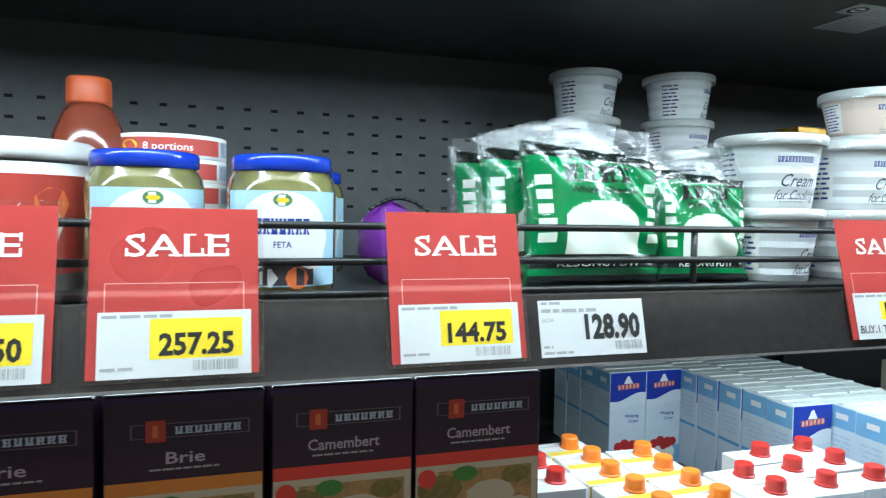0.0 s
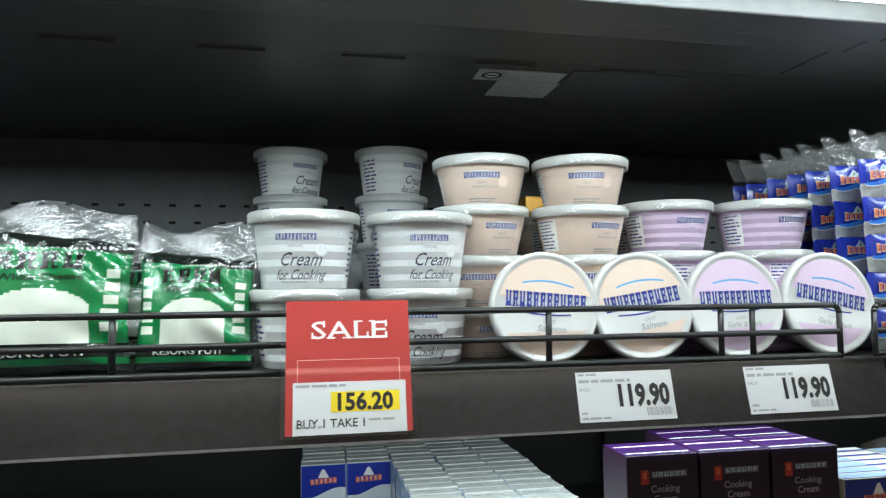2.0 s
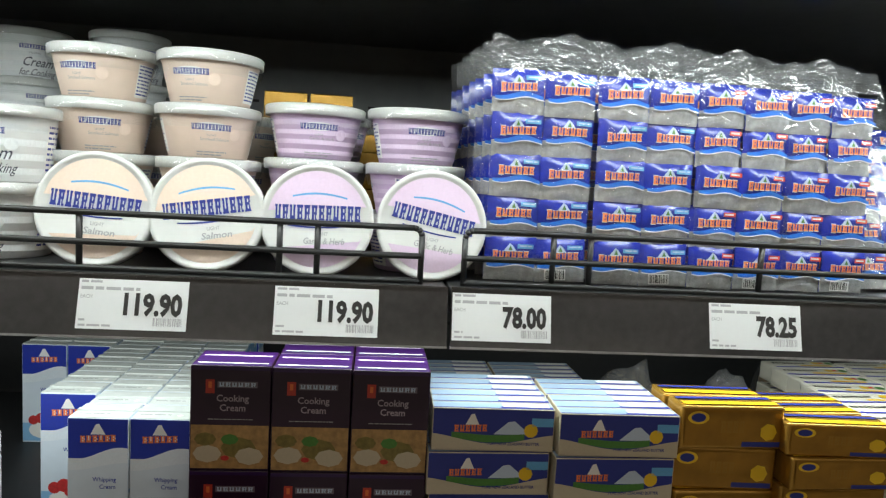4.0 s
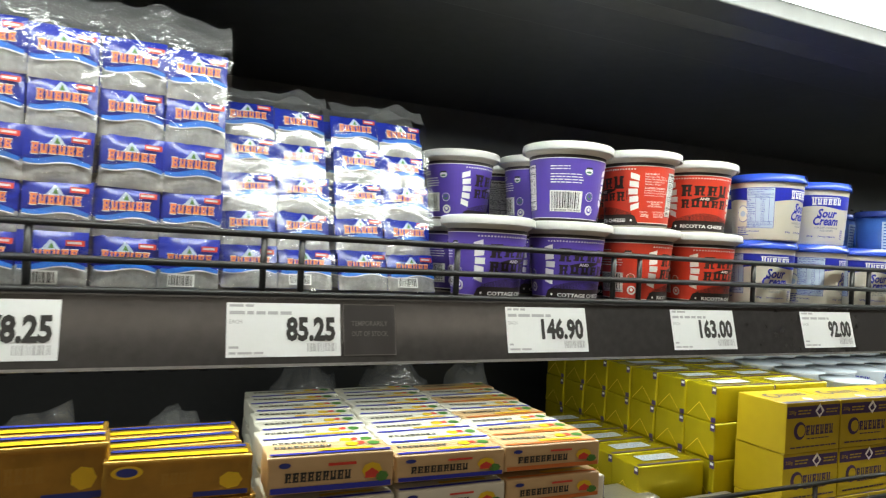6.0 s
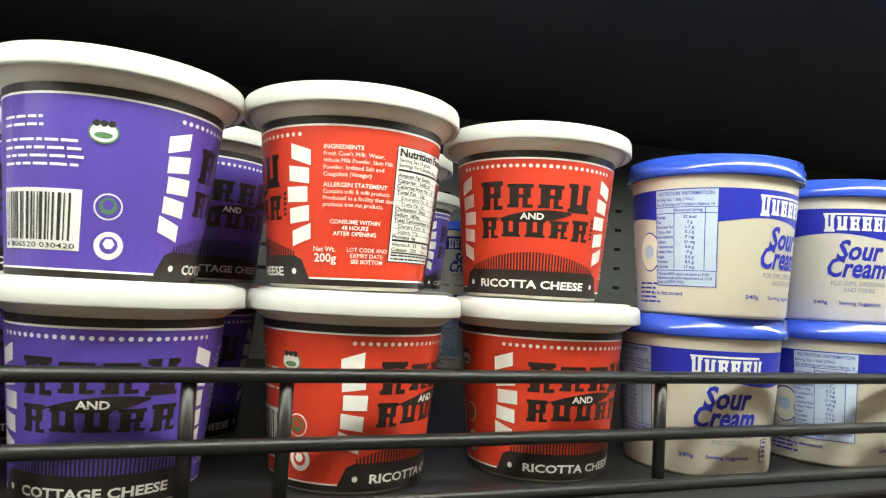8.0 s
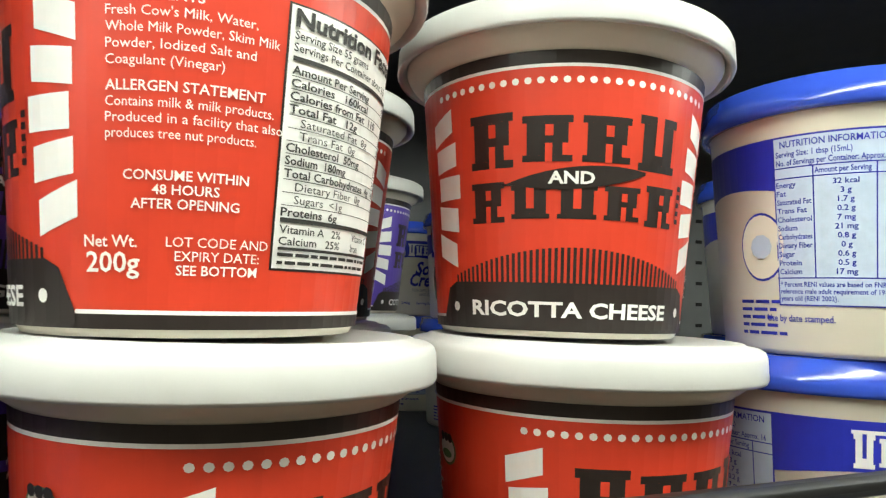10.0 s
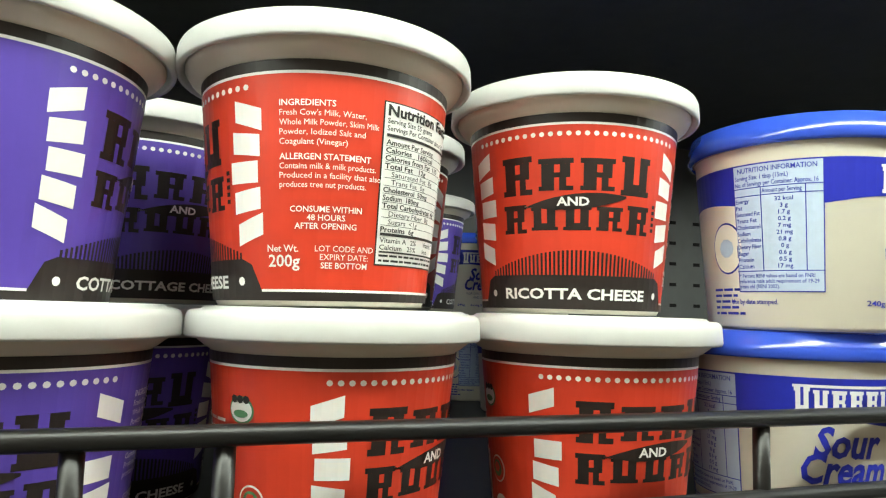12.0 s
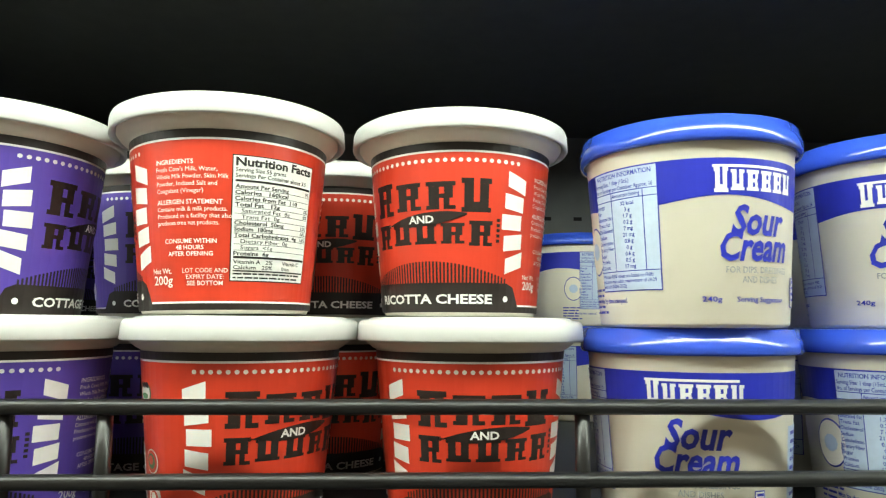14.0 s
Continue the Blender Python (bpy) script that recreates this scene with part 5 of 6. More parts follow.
def cheese_box(words, band, label):
    w, h = 0.0985, 0.113
    ob = carton("cheese_box", label, "cheese box", "soft cheese boxes", w, 0.034, h, EMBER, mat("box_grey_top", (0.12, 0.11, 0.12), 0.4), 0.0015)
    pr = Print(front_place(0), 0.2)
    pr.rect(-w / 2, h - 0.006, w / 2, h - 0.001, EMBER_TOP, 1)
    pr.rect(-0.024, h - 0.031, -0.012, h - 0.017, RED_BAND, 2)
    pr.rect(-0.020, h - 0.028, -0.0165, h - 0.020, ORANGE_MARK, 3)
    pr.rect(-0.033, h - 0.0285, 0.040, h - 0.019, mat("box_line", (0.16, 0.13, 0.17), 0.4), 1)
    pr.rect(-0.032, h - 0.0280, 0.039, h - 0.0195, EMBER, 1.5)
    pr.slabs(-0.007, 0.035, h - 0.0265, h - 0.0215, 7, PALE_BLUE, EMBER, 2, 9)
    pr.text(words, 0.0, h - 0.0455, 0.011, mat("box_pale_ink", (0.42, 0.36, 0.42), 0.5), 2, width=0.050 if len(words) > 5 else 0.024)
    pr.lines(-0.022, 0.022, h - 0.0485, 1, 0.003, INK_GREY, 2)
    pr.rect(-w / 2 + 0.001, h - 0.065, w / 2 - 0.001, h - 0.056, band, 2)
    pr.rect(-w / 2 + 0.001, 0.001, w / 2 - 0.001, h - 0.065, BUTTER_CREAM, 1)
    pr.rect(-w / 2 + 0.018, 0.001, w / 2 - 0.006, h - 0.070, FOOD, 1.5)
    for k, (u, v, r, m) in enumerate(((-0.03, 0.03, 0.018, FOOD2), (0.01, 0.022, 0.02, BUTTER_CREAM), (0.03, 0.036, 0.012, FOOD2), (-0.01, 0.040, 0.010, FIELD_GREEN), (0.032, 0.012, 0.012, BUTTER_CREAM))):
        pr.disc(u, v, r, m, 2 + 0.2 * k, 9, 0.6)
    pr.disc(-w / 2 + 0.0095, h - 0.0745, 0.0070, RED_MARK, 4, 16)
    pr.done("box_print", ob)
    return ob


CAM = cheese_box("Camembert", RED_MARK, "dark purple cheese box with a food photo, stacked")
BRIE = cheese_box("Brie", mat("amber_band", (0.62, 0.22, 0.03), 0.38, vary=0.1), "dark purple cheese box with an orange band, stacked")
for ob, x in ((BRIE, -0.3375), (BRIE, -0.2345), (CAM, -0.1310), (CAM, -0.0305)):
    for level in range(2):
        for k in range(4):
            put(ob, pose(x + 0.0006 * (k % 2), 0.030 + 0.0355 * k, Z2 + 0.1138 * level, 0, 0, 0.4 * (k % 3 - 1)))


def capped_carton(cap, front, label):
    w, d, h = 0.0545, 0.036, 0.107
    ob = carton("drink_carton", label, "drink carton", "capped drink cartons", w, d, h, WHITE_INK, None, 0.001)
    pr = Print(top_place(h), 0.2)
    pr.rect(-w / 2 + 0.001, 0.001, w / 2 - 0.001, 0.011, front, 1)
    pr.rect(-w / 2 + 0.002, 0.013, w / 2 - 0.030, 0.014, INK_GREY, 1)
    pr.rect(-w / 2 + 0.002, 0.026, w / 2 - 0.020, 0.0268, INK_GREY, 1)
    pr.done("top_print", ob)
    pr = Print(front_place(0), 0.2)
    pr.rect(-w / 2 + 0.001, h * 0.55, w / 2 - 0.001, h - 0.001, front, 1)
    pr.lines(-w / 2 + 0.008, w / 2 - 0.008, h * 0.9, 3, 0.008, INK_GREY, 2)
    pr.disc(0, h * 0.35, 0.018, BLOCK_YELLOW, 1, 16)
    pr.done("front_print", ob)
    c = part("cap", turned([(0, 0), (0.0098, 0), (0.0100, 0.0015), (0.0088, 0.0022), (0.0086, 0.0108), (0.0078, 0.0120), (0, 0.0120)], 20, False), cap, ob, "ribbed screw cap")
    c.matrix_basis = pose(0.006, d * 0.55, h)
    return ob


JO = capped_carton(CAP_ORANGE, JUICE_YELLOW, "white and yellow drink carton with an orange cap")
JR = capped_carton(CAP_RED, CARTON_PALE, "white drink carton with a red screw cap")
for ob, x, ys in ((JR, 0.066, (0.085, 0.123, 0.161, 0.199)), (JO, 0.124, (0.010, 0.048, 0.086, 0.124, 0.162)), (JO, 0.182, (0.010, 0.048, 0.086, 0.124)),
                  (JR, 0.243, (0.012, 0.050)), (JR, 0.300, (0.012, 0.050, 0.090)), (JR, 0.357, (0.012, 0.054, 0.092))):
    for k, y in enumerate(ys):
        put(ob, pose(x + 0.002 * (k % 2), y, Z2, 0, 0, (k * 5) % 7 - 3))


def milk_carton():
    w, d, h = 0.0565, 0.040, 0.1340
    ob = carton("cream_carton", "small blue and white whipping cream carton in a dense block", "cream carton", "whipping cream cartons", w, d, h, CARTON_PALE, None, 0.001)
    pr = Print(front_place(0), 0.006)
    pr.rect(-w / 2 + 0.0006, h * 0.70, w / 2 - 0.0006, h - 0.0006, CARTON_DEEP, 1)
    pr.band(-w / 2 + 0.0006, w / 2 - 0.0006, lambda u: h * 0.56, lambda u: h * (0.74 + 0.045 * math.sin(u * 75)), mat("carton_white_swoosh", (0.70, 0.76, 0.82), 0.3), 2)
    pr.rect(-w / 2 + 0.0006, 0.002, w / 2 - 0.0006, h * 0.58, CARTON_BLUE, 1)
    pr.band(-w / 2 + 0.0006, w / 2 - 0.0006, lambda u: h * 0.20, lambda u: h * (0.64 + 0.03 * math.sin(u * 60)), CARTON_PALE, 2.5)
    pr.slabs(-0.017, 0.017, h * 0.825, h * 0.875, 6, ORANGE_MARK, WHITE_INK, 3, 5, 0.05)
    pr.face([(-0.007, h * 0.88), (0.007, h * 0.88), (0.001, h * 0.96), (-0.002, h * 0.955)], WHITE_INK, 3)
    pr.text("Whipping", 0.006, h * 0.53, 0.0062, CARTON_DEEP, 4, width=0.022)
    pr.text("Cream", 0.009, h * 0.475, 0.0062, CARTON_DEEP, 4, width=0.015)
    for u, v, r in ((-0.014, 0.23, 0.0065), (-0.004, 0.25, 0.0075), (0.008, 0.23, 0.0080), (0.016, 0.24, 0.006), (0.002, 0.20, 0.006)):
        pr.disc(u, h * v, r, BERRY, 4, 12)
    pr.disc(0.0, h * 0.13, 0.020, WHITE_INK, 3.5, 16, 0.6)
    pr.done("front_print", ob)
    for x, s in ((-w / 2, -1), (w / 2, 1)):
        pr = Print(side_place(x, s), 0.02)
        pr.rect(0.001, h * 0.80, d - 0.001, h - 0.002, CARTON_BLUE, 1)
        pr.rect(0.001, h * 0.44, d - 0.001, h * 0.47, SKY, 1)
        pr.rect(0.010, h * 0.88, 0.026, h * 0.93, WHITE_INK, 2)
        pr.lines(0.006, d - 0.006, h * 0.74, 5, 0.006, PALE_BLUE, 2)
        pr.done("side_print", ob)
    part("top", box_bm(-w / 2 + 0.0008, w / 2 - 0.0008, 0.0008, d - 0.0008, h, h + 0.0006), CARTON_TOP, ob, "silver-grey carton top")
    part("seam", box_bm(-w / 2 + 0.001, w / 2 - 0.001, d * 0.44, d * 0.60, h + 0.0006, h + 0.0022, 0.0004), CARTON_TOP, ob, "folded top seam")
    pr = Print(top_place(h + 0.0006), 0.2)
    pr.lines(-w / 2 + 0.006, w / 2 - 0.020, d * 0.30, 1, 0.005, INK_GREY, 1)
    pr.disc(0.016, d * 0.24, 0.0032, WHITE_INK, 1, 10)
    pr.done("top_print", ob)
    return ob


MILK = milk_carton()
for x, y0, rows in ((0.3180, 0.362, 4), (0.3755, 0.362, 4), (0.4330, 0.165, 9), (0.4905, 0.095, 10), (0.5480, 0.095, 10)):
    for k in range(rows):
        put(MILK, pose(x + 0.0008 * ((k * 3) % 4 - 1.5), y0 + 0.0415 * k, Z2, 0, 0, 0.8 * ((k * 5) % 3 - 1)))


def cream_box():
    w, d, h = 0.0722, 0.052, 0.0995
    ob = carton("cooking_cream_box", "dark purple cooking cream box with a pasta photo, stacked", "cream carton", "cooking cream boxes", w, d, h, EMBER, None, 0.0012)
    pr = Print(front_place(0), 0.2)
    pr.rect(-w / 2 + 0.001, h - 0.004, w / 2 - 0.001, h - 0.0008, EMBER_TOP, 1)
    pr.rect(-0.0225, h - 0.026, -0.0145, h - 0.013, RED_BAND, 2)
    pr.rect(-0.0200, h - 0.021, -0.0170, h - 0.015, ORANGE_MARK, 3)
    pr.rect(-0.012, h - 0.0205, 0.024, h - 0.0145, mat("box_line", (0.16, 0.13, 0.17), 0.4), 1)
    pr.slabs(-0.011, 0.023, h - 0.0195, h - 0.0155, 6, PALE_BLUE, EMBER, 2, 9)
    for k, s in enumerate(("Cooking", "Cream")):
        pr.text(s, 0.002, h - 0.0335 - 0.009 * k, 0.0090, mat("box_pale_ink", (0.42, 0.36, 0.42), 0.5), 2, width=(0.029, 0.023)[k])
    pr.lines(-0.020, 0.022, h - 0.0500, 1, 0.002, INK_GREY, 2)
    pr.rect(-w / 2 + 0.001, 0.002, w / 2 - 0.001, h - 0.056, FOOD, 1)
    for k, (u, v, r, m) in enumerate(((-0.020, 0.016, 0.013, BUTTER_CREAM), (0.008, 0.022, 0.016, FOOD2), (0.018, 0.014, 0.013, BUTTER_CREAM), (0.000, 0.030, 0.008, FIELD_GREEN), (-0.004, 0.012, 0.004, BERRY), (-0.022, 0.030, 0.010, FOOD2))):
        pr.disc(u, v, r, m, 2 + 0.2 * k, 8, 0.65)
    pr.done("front_print", ob)
    pr = Print(top_place(h), 0.2)
    pr.rect(-w / 2 + 0.001, 0.001, w / 2 - 0.001, d - 0.001, EMBER_TOP, 1)
    pr.rect(-w / 2 + 0.004, 0.008, w / 2 - 0.004, 0.011, CARTON_TOP, 2)
    pr.rect(-w / 2 + 0.004, 0.034, w / 2 - 0.004, 0.038, LILAC, 2)
    pr.done("top_print", ob)
    return ob


CREAM = cream_box()
for i, x in enumerate((0.6200, 0.6935, 0.7670)):
    for level in range(2):
        for k in range(1 if i == 0 else 2):
            put(CREAM, pose(x, 0.058 + 0.053 * k - 0.002 * i, Z2 + 0.1000 * level, 0, 0, 0.6 * (k % 2)))


def butter_box():
    w, d, h = 0.1170, 0.0185, 0.0414
    ob = carton("butter_box", "blue and cream butter box with a mountain picture, stacked", "butter", "blue butter boxes", w, d, h, BUTTER_CREAM, None, 0.0008)
    pr = Print(front_place(0), 0.006)
    pr.band(-w / 2 + 0.0008, w / 2 - 0.0008, lambda u: h * (0.30 - 0.12 * math.cos(u * 45)), lambda u: h - 0.0008, NAVY, 1)
    pr.band(-0.040, 0.030, lambda u: h * (0.30 - 0.10 * math.cos(u * 45)), lambda u: h * (0.42 - 0.04 * math.cos(u * 55)), FIELD_GREEN, 2)
    pr.face([(0.000, h * 0.40), (0.036, h * 0.40), (0.020, h * 0.72), (0.014, h * 0.70)], PALE_BLUE, 2)
    pr.slabs(-0.038, -0.006, h * 0.46, h * 0.62, 6, ORANGE_MARK, NAVY, 3, 5, 0.03)
    pr.face([(-0.027, h * 0.62), (-0.014, h * 0.62), (-0.019, h * 0.88), (-0.022, h * 0.86)], WHITE_INK, 3)
    pr.rect(w / 2 - 0.022, h * 0.60, w / 2 - 0.001, h * 0.80, SKY, 3)
    pr.disc(0.036, h * 0.50, 0.0068, BLOCK_YELLOW, 3, 10)
    pr.text("PURE NEW ZEALAND BUTTER", 0.020, h * 0.15, 0.0042, NAVY, 3, width=0.050)
    pr.done("front_print", ob)
    pr = Print(top_place(h), 0.2)
    pr.rect(-w / 2 + 0.001, 0.001, w / 2 - 0.001, d - 0.001, mat("butter_box_top", (0.30, 0.42, 0.55), 0.3, vary=0.2, grain=60), 1)
    pr.rect(w * 0.06, 0.001, w / 2 - 0.001, 0.007, NAVY, 2)
    pr.rect(-w / 2 + 0.001, 0.001, w * 0.06, 0.003, NAVY, 2)
    pr.rect(w * 0.08, 0.006, w / 2 - 0.004, d - 0.003, WHITE_INK, 2)
    pr.done("top_print", ob)
    return ob


BUT = butter_box()
for x, y0 in ((0.8622, 0.048), (0.9822, 0.038)):
    for level in range(4):
        for k in range(6):
            put(BUT, pose(x + 0.003 * (level % 2) + 0.0006 * (k % 3), y0 + 0.0192 * k + 0.003 * ((level * 3) % 2), Z2 + 0.0418 * level, 0, 0, 0.7 * ((k + level) % 3 - 1)))
    for level in range(3):
        for k in range(4):
            put(BUT, pose(x - 0.01, 0.30 + 0.0192 * k, Z2 + 0.0418 * level + 0.0, 0, 0, 2))


def wrapped_block(name, label, group, w, d, h, base, seed, soft=0.003):
    """A wrapped block with softened, slightly dented faces."""
    ob = thing(name, pose(0, 0, -9), label, "butter", group)
    bm = box_bm(-w / 2, w / 2, 0, d, 0, h, soft)
    bmesh.ops.subdivide_edges(bm, edges=[e for e in bm.edges if e.calc_length() > 0.012], cuts=3, use_grid_fill=True)
    for v in bm.verts:
        n = noise.noise(v.co * 70 + Vector((seed, 0, 0)))
        v.co += Vector((0.0012 * n, 0.0010 * n, 0.0008 * n * (v.co.z > 0.004)))
    for f in bm.faces:
        f.smooth = True
    part("wrapper", bm, base, ob)
    return ob


GOLDB = wrapped_block("gold_butter_block", "gold foil wrapped butter block, stacked", "gold butter blocks", 0.1075, 0.034, 0.0430, GOLD, 3)
pr = Print(front_place(-0.0012), 0.006)
pr.rect(-0.050, 0.004, 0.050, 0.039, GOLD_DARK, 0.5)
pr.slabs(-0.014, 0.012, 0.017, 0.029, 4, GOLD, GOLD_DARK, 2, 3)
pr.disc(-0.037, 0.0320, 0.0110, BLOCK_YELLOW, 1.5, 18, 0.6)
pr.disc(-0.037, 0.0320, 0.0075, NAVY, 2, 16, 0.6)
pr.disc(0.037, 0.018, 0.009, BLOCK_YELLOW, 2, 7)
pr.rect(0.010, 0.003, 0.050, 0.008, NAVY, 2)
pr.done("front_print", GOLDB)
pr = Print(top_place(0.0440), 0.2)
pr.rect(-0.050, 0.004, 0.050, 0.013, BLOCK_YELLOW, 1)
pr.rect(-0.050, 0.021, 0.050, 0.027, NAVY, 1)
pr.done("top_print", GOLDB)
for x, y0, top, rise in ((1.1000, 0.052, 4, 0.0436), (1.2070, 0.034, 5, 0.0326)):
    for level in range(top):
        for k in range(2 if x < 1.15 else 3):
            put(GOLDB, pose(x + 0.004 * (level % 2) - 0.003 * (k % 2), y0 + 0.036 * k + 0.005 * ((level * 7) % 3) / 2, Z2 + rise * level, 0, 0, 2.0 * ((k * 3 + level * 2) % 4 - 1.5)) @ Matrix.Diagonal((1, 1, rise / 0.0436, 1)))


# the first argument picks the wrapper whose colour holds the shelf's shade
def dari(shaded, second):
    ob = wrapped_block("margarine_block", "white and yellow wrapped margarine block, stacked" if not shaded else "white wrapped margarine block in a shaded tone, stacked", "margarine blocks", 0.1070, 0.0370, 0.0400, DARI_SHADED if shaded else DARI_WHITE, 8, 0.0025)
    pr = Print(front_place(-0.0012), 0.006)
    pr.rect(-0.051, 0.002, 0.051, 0.008, second, 1)
    pr.slabs(-0.040, 0.016, 0.013, 0.023, 9, INK, DARI_SHADED if shaded else DARI_WHITE, 2, 14)
    pr.disc(-0.040, 0.031, 0.005, NAVY, 2, 12, 0.6)
    pr.rect(-0.004, 0.028, 0.020, 0.031, RED_MARK, 2)
    pr.disc(0.034, 0.020, 0.009, BLOCK_YELLOW, 2, 8)
    pr.disc(0.043, 0.013, 0.006, FIELD_GREEN, 3, 7)
    pr.face([(0.028, 0.012), (0.040, 0.012), (0.040, 0.018), (0.034, 0.023), (0.028, 0.018)], RED_MARK, 3)
    pr.done("front_print", ob)
    pr = Print(top_place(0.0411), 0.2)
    pr.rect(-0.051, 0.002, 0.051, 0.006, second, 1)
    pr.rect(-0.010, 0.009, 0.038, 0.014, BLOCK_YELLOW, 1)
    pr.slabs(-0.046, 0.004, 0.020, 0.0255, 9, INK, DARI_WHITE, 2, 14)
    pr.disc(0.022, 0.024, 0.006, BLOCK_YELLOW, 2, 8)
    pr.rect(0.028, 0.022, 0.034, 0.029, RED_MARK, 2)
    pr.disc(0.042, 0.024, 0.006, FIELD_GREEN, 2, 7)
    pr.done("top_print", ob)
    return ob


DARI_A, DARI_B, DARI_C = dari(False, SOUR_BLUE), dari(True, SOUR_BLUE), dari(True, ORANGE_BAND)
FLAT = Matrix.Diagonal((1, 1, 0.0314 / 0.0404, 1))
for col, x in enumerate((1.3265, 1.4375, 1.5475)):
    for level in range(5):
        for k in range(8):
            if level < 4 and 3 <= k and level < 2:
                continue
            # top front blocks and some of the third column wear the shade-toned wrapper
            front = (DARI_B if col < 2 else DARI_C) if level == 4 and k == 0 else DARI_A if col < 2 else DARI_C if (level + k) % 2 else DARI_A
            put(front, pose(x + 0.003 * ((k + level) % 2) + 0.0035 * k, 0.036 + 0.0372 * k, Z2 + 0.0314 * level, 0, 0, 1.6 * ((k * 5 + level * 3) % 4 - 1.5)) @ FLAT)
    for k in range(3, 8):
        for level in range(2):
            put(DARI_A, pose(x + 0.0035 * k, 0.036 + 0.0372 * k, Z2 + 0.0314 * level) @ FLAT)
for k in range(3):
    put(DARI_A, pose(1.6220, 0.05 + 0.042 * k, Z2 + 0.0545, 0, 90, 90))


def loose_bag(x, y, z, w, h, seed, label):
    ob = thing("clear_bag", pose(x, y, z), label, "plastic bag", "loose clear bags")
    bm = bmesh.new()
    bmesh.ops.create_uvsphere(bm, u_segments=26, v_segments=14, radius=1)
    for v in bm.verts:
        n = noise.noise(v.co * 2.6 + Vector((seed, 0, 0))) + 0.5 * noise.noise(v.co * 6 + Vector((0, seed, 0)))
        v.co = Vector((v.co.x * w / 2 * (1 + 0.18 * n), v.co.y * 0.045 * (1 + 0.2 * n), max(0.0, h * 0.45 + v.co.z * h * 0.5 * (1 + 0.25 * n))))
    for f in bm.faces:
        f.smooth = True
    part("film", bm, WRAP_THICK, ob)
    bm = bmesh.new()
    block(bm, -w * 0.36, w * 0.36, -0.028, 0.028, 0.0, h * 0.62, 0.008)
    bmesh.ops.recalc_face_normals(bm, faces=bm.faces[:])
    # odd seeds reuse the shade-toned wrapper colour
    part("content", bm, DARI_SHADED if seed % 2 else DARI_WHITE, ob)


for x, y, w, h, s in ((1.09, 0.29, 0.11, 0.150, 1), (1.215, 0.27, 0.10, 0.145, 2), (1.39, 0.385, 0.12, 0.175, 3), (1.515, 0.390, 0.12, 0.185, 5), (1.620, 0.370, 0.09, 0.180, 4)):
    loose_bag(x, y, Z2, w, h, s, "crumpled clear plastic bag around butter blocks")


def cow_block():
    ob = wrapped_block("foil_butter_block", "yellow foil wrapped butter block with purple tabs, stacked", "yellow foil butter blocks", 0.1010, 0.0500, 0.0452, COW_FOIL, 5, 0.0022)
    pr = Print(top_place(0.0462), 0.2)
    pr.rect(-0.030, 0.016, 0.026, 0.036, CARTON_PALE, 1)
    pr.lines(-0.028, 0.024, 0.034, 5, 0.0035, INK_GREY, 2, ragged=0.1)
    pr.rect(-0.048, 0.002, 0.048, 0.006, COW_PURPLE, 1)
    pr.done("top_print", ob)
    pr = Print(side_place(-0.0516), 0.2)
    pr.rect(-0.001, 0.036, 0.006, 0.045, COW_PURPLE, 1)
    pr.rect(0.000, 0.040, 0.005, 0.043, WHITE_INK, 2)
    pr.rect(-0.001, 0.001, 0.006, 0.007, COW_PURPLE, 1)
    pr.face([(0.006, 0.002), (0.007, 0.002), (0.026, 0.022), (0.025, 0.022)], BLOCK_YELLOW, 1)
    pr.face([(0.045, 0.002), (0.046, 0.002), (0.026, 0.022), (0.025, 0.022)], BLOCK_YELLOW, 1)
    pr.done("end_print", ob)
    return ob


COWF = cow_block()
for i in range(2):
    for k in range(7):
        for level in range(4):
            if i == 0 or level > 1:
                put(COWF, pose(1.8780 + 0.103 * i - 0.0016 * k + 0.001 * (level % 2), 0.098 + 0.0510 * k, Z2 + 0.0456 * level, 0, 0, 0.8 * ((k + 2 * level + i) % 3 - 1)))
            elif i == 1:
                put(COWF, pose(1.8780 + 0.103 * i, 0.098 + 0.0510 * k, Z2 + 0.0456 * level))
for k in range(5):
    for level in range(2):
        put(COWF, pose(1.7680 + 0.002 * (k % 2), 0.105 + 0.0510 * k, Z2 + 0.0456 * level, 0, 0, 1.5 * (k % 3 - 1)))


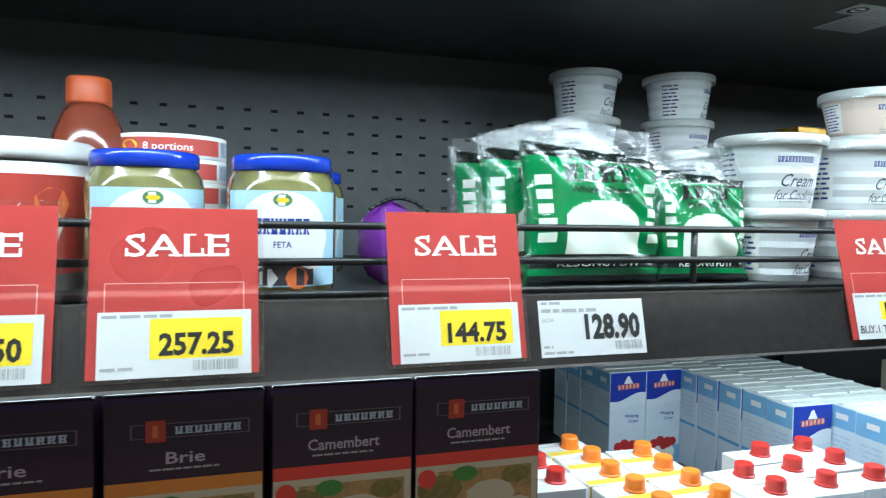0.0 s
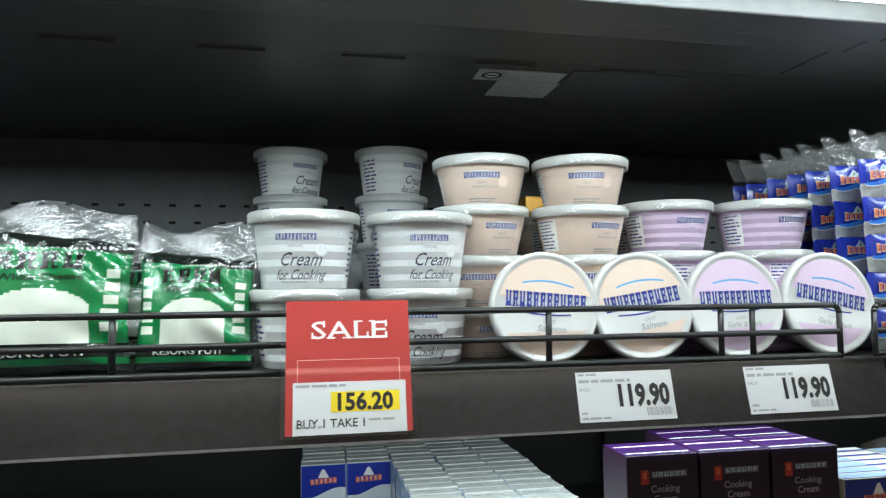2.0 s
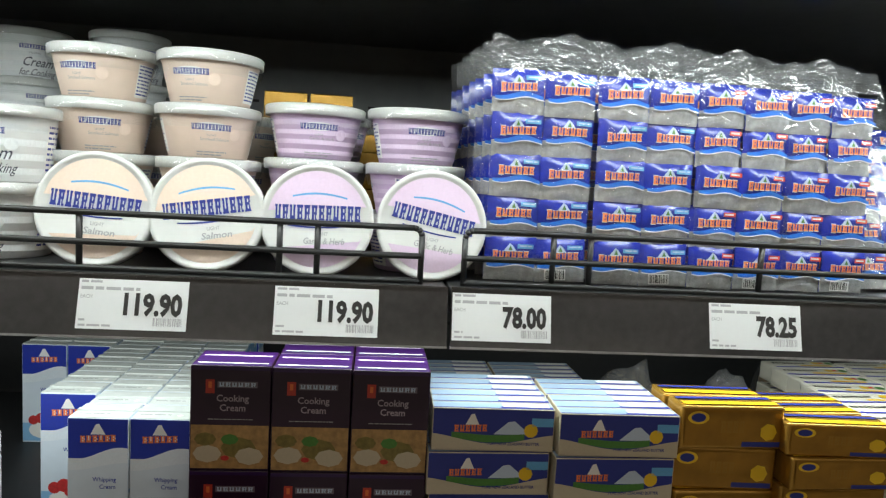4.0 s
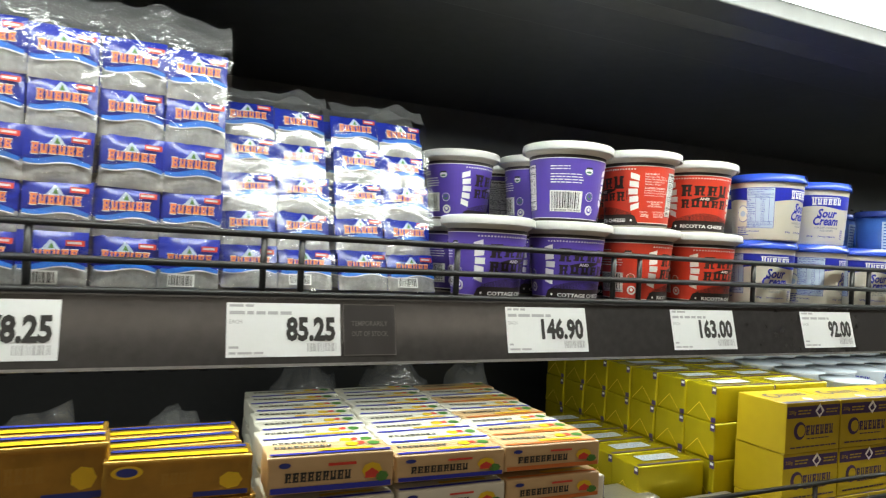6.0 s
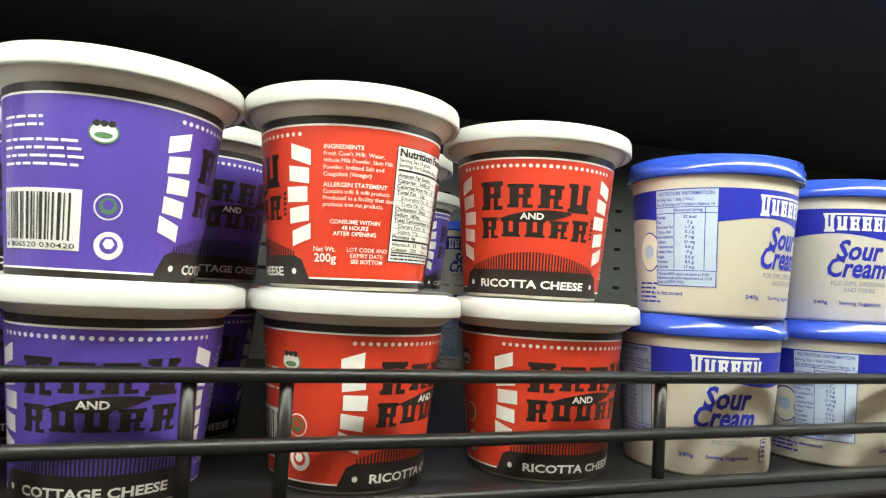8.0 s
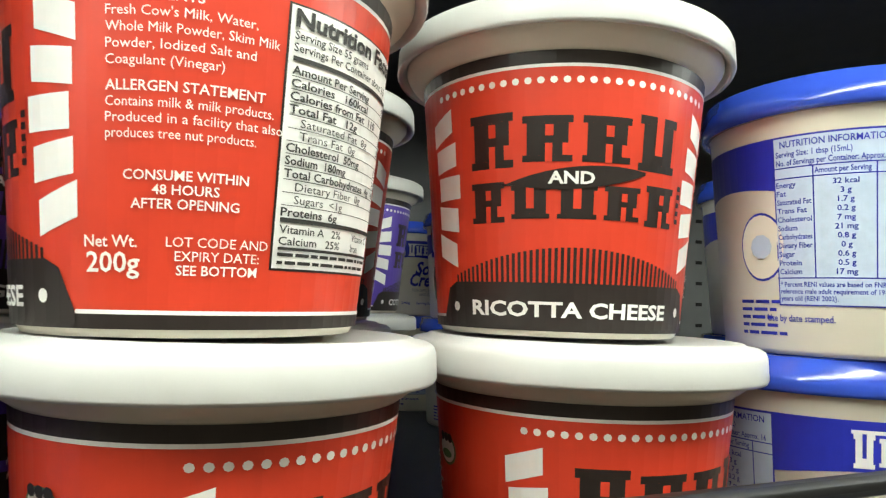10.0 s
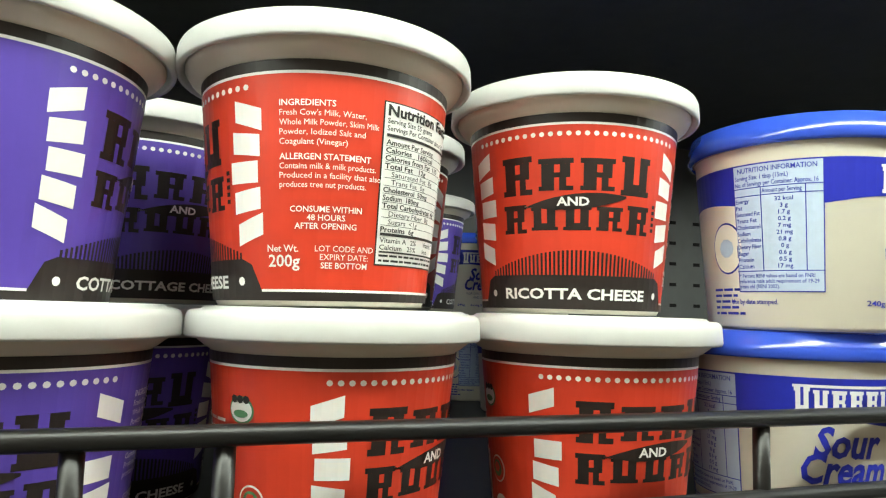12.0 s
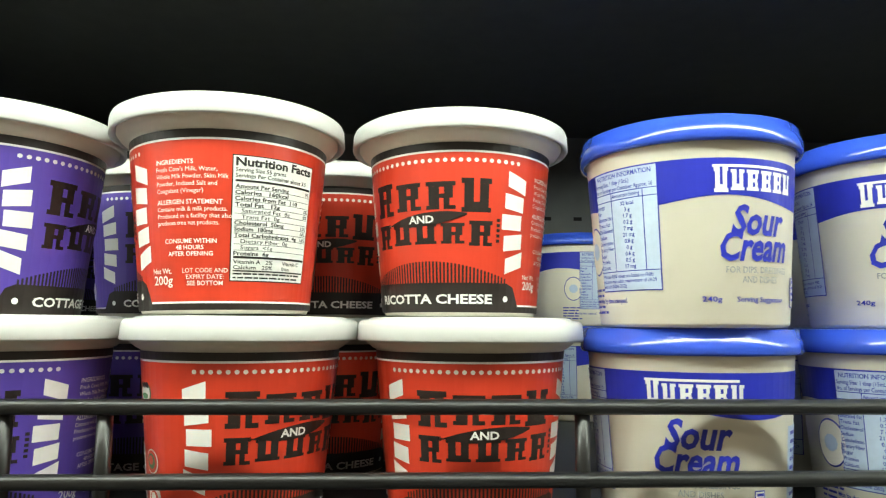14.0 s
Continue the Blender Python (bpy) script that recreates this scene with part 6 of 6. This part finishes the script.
def cow_carton():
    w, d, h = 0.0955, 0.068, 0.0585
    ob = carton("butter_carton", "yellow butter carton with a dark purple band, stacked", "butter", "yellow butter cartons", w, d, h, COW_YELLOW, None, 0.0012)
    pr = Print(front_place(0), 0.2)
    pr.rect(-w / 2 + 0.001, h - 0.0175, w / 2 - 0.001, h - 0.004, COW_PURPLE, 1)
    pr.face([(0.002, h - 0.0105), (0.010, h - 0.002), (0.018, h - 0.0105), (0.010, h - 0.019)], WHITE_INK, 2)
    pr.face([(0.005, h - 0.0115), (0.011, h - 0.006), (0.014, h - 0.0125), (0.009, h - 0.015)], COW_PURPLE, 3)
    pr.text("250g", -w / 2 + 0.004, h - 0.0125, 0.0055, COW_YELLOW, 2, "l", width=0.012)
    pr.lines(-0.028, -0.004, h - 0.0085, 2, 0.0035, COW_YELLOW, 2)
    pr.lines(0.022, 0.044, h - 0.0085, 2, 0.0035, COW_YELLOW, 2)
    pr.disc(-0.024, 0.026, 0.0105, COW_PURPLE, 2, 20)
    pr.disc(-0.022, 0.026, 0.0070, COW_YELLOW, 3, 20)
    pr.slabs(-0.014, 0.036, 0.0200, 0.0315, 6, COW_PURPLE, COW_YELLOW, 2, 21)
    pr.lines(-0.012, 0.030, 0.0165, 1, 0.003, COW_PURPLE, 2)
    pr.lines(-0.040, 0.042, 0.0075, 1, 0.004, COW_PURPLE, 2, ragged=0)
    pr.done("front_print", ob)
    pr = Print(top_place(h), 0.2)
    pr.rect(-w / 2 + 0.001, 0.001, w / 2 - 0.001, 0.008, COW_PURPLE, 1)
    pr.face([(0.002, 0.016), (0.010, 0.024), (0.018, 0.016), (0.010, 0.008)], WHITE_INK, 1)
    pr.disc(-0.024, 0.040, 0.0105, COW_PURPLE, 1, 20)
    pr.disc(-0.022, 0.040, 0.0070, COW_YELLOW, 2, 20)
    pr.slabs(-0.014, 0.036, 0.034, 0.046, 6, COW_PURPLE, COW_YELLOW, 1, 21)
    pr.done("top_print", ob)
    return ob


COWC = cow_carton()
for i in range(3):
    for level in range(3):
        put(COWC, pose(1.9060 + 0.0975 * i + 0.001 * (level % 2), 0.024 + 0.002 * (level % 2), Z2 + 0.0590 * level, 0, 0, 0.8 * ((i + level) % 3 - 1)))

tray = tagged(part("foil_tray", box_bm(-0.048, 0.048, 0, 0.055, 0, 0.030, 0.004), SILVER), "silver foil tray of butter on the lower shelf", "butter", "silver foil trays")
tray.matrix_world = pose(1.6900, 0.030, Z2)
for x, y, z in ((1.6900, 0.030, 0.0302), (1.7890, 0.026, 0), (1.7890, 0.026, 0.0302), (1.6900, 0.088, 0), (1.6900, 0.088, 0.0302)):
    copy_thing(tray, pose(x, y, Z2 + z, 0, 0, 2))


def yogurt():
    ob = thing("yogurt_cup", pose(0, 0, -9), "white and blue yogurt cup with a foil lid, stacked", "yogurt", "yogurt cups")
    part("cup", turned([(0, 0.001), (0.028, 0.0), (0.029, 0.001), (0.0345, 0.054), (0.0365, 0.0555), (0.0365, 0.0575), (0, 0.0575)], 36), mat("yogurt_white", (0.72, 0.76, 0.80), 0.3), ob)
    pr = Print(cone_place(0.029, 0.0345, 0.054), 0.005)
    pr.rect(-0.10, 0.004, 0.10, 0.020, CARTON_BLUE, 1)
    for c in (-0.055, 0.0, 0.055):
        pr.slabs(c - 0.014, c + 0.014, 0.040, 0.047, 6, SOUR_BLUE, WHITE_INK, 2, 4)
        pr.text("Greek", c, 0.0265, 0.011, SOUR_BLUE, 2, width=0.026, slant=0.15)
        pr.disc(c + 0.006, 0.013, 0.008, WHITE_INK, 2, 14, 0.6)
    pr.done("label_print", ob)
    part("foil_lid", turned([(0, 0.0575), (0.0368, 0.0575), (0.0370, 0.0580), (0, 0.0584)], 36), CARTON_PALE, ob, "pale blue printed foil lid")
    return ob


YOG = yogurt()
for i in range(5):
    for k in range(6):
        for level in range(3 if k > 1 else 2):
            put(YOG, pose(2.215 + 0.0765 * i, 0.065 + 0.078 * k, Z2 + 0.0586 * level, 0, 0, 15 * ((i + k + level) % 5) - 60))
for k in range(5):
    for level in range(3):
        put(YOG, pose(2.135, 0.140 + 0.078 * k, Z2 + 0.0586 * level, 0, 0, 15 * (k % 3) - 40))
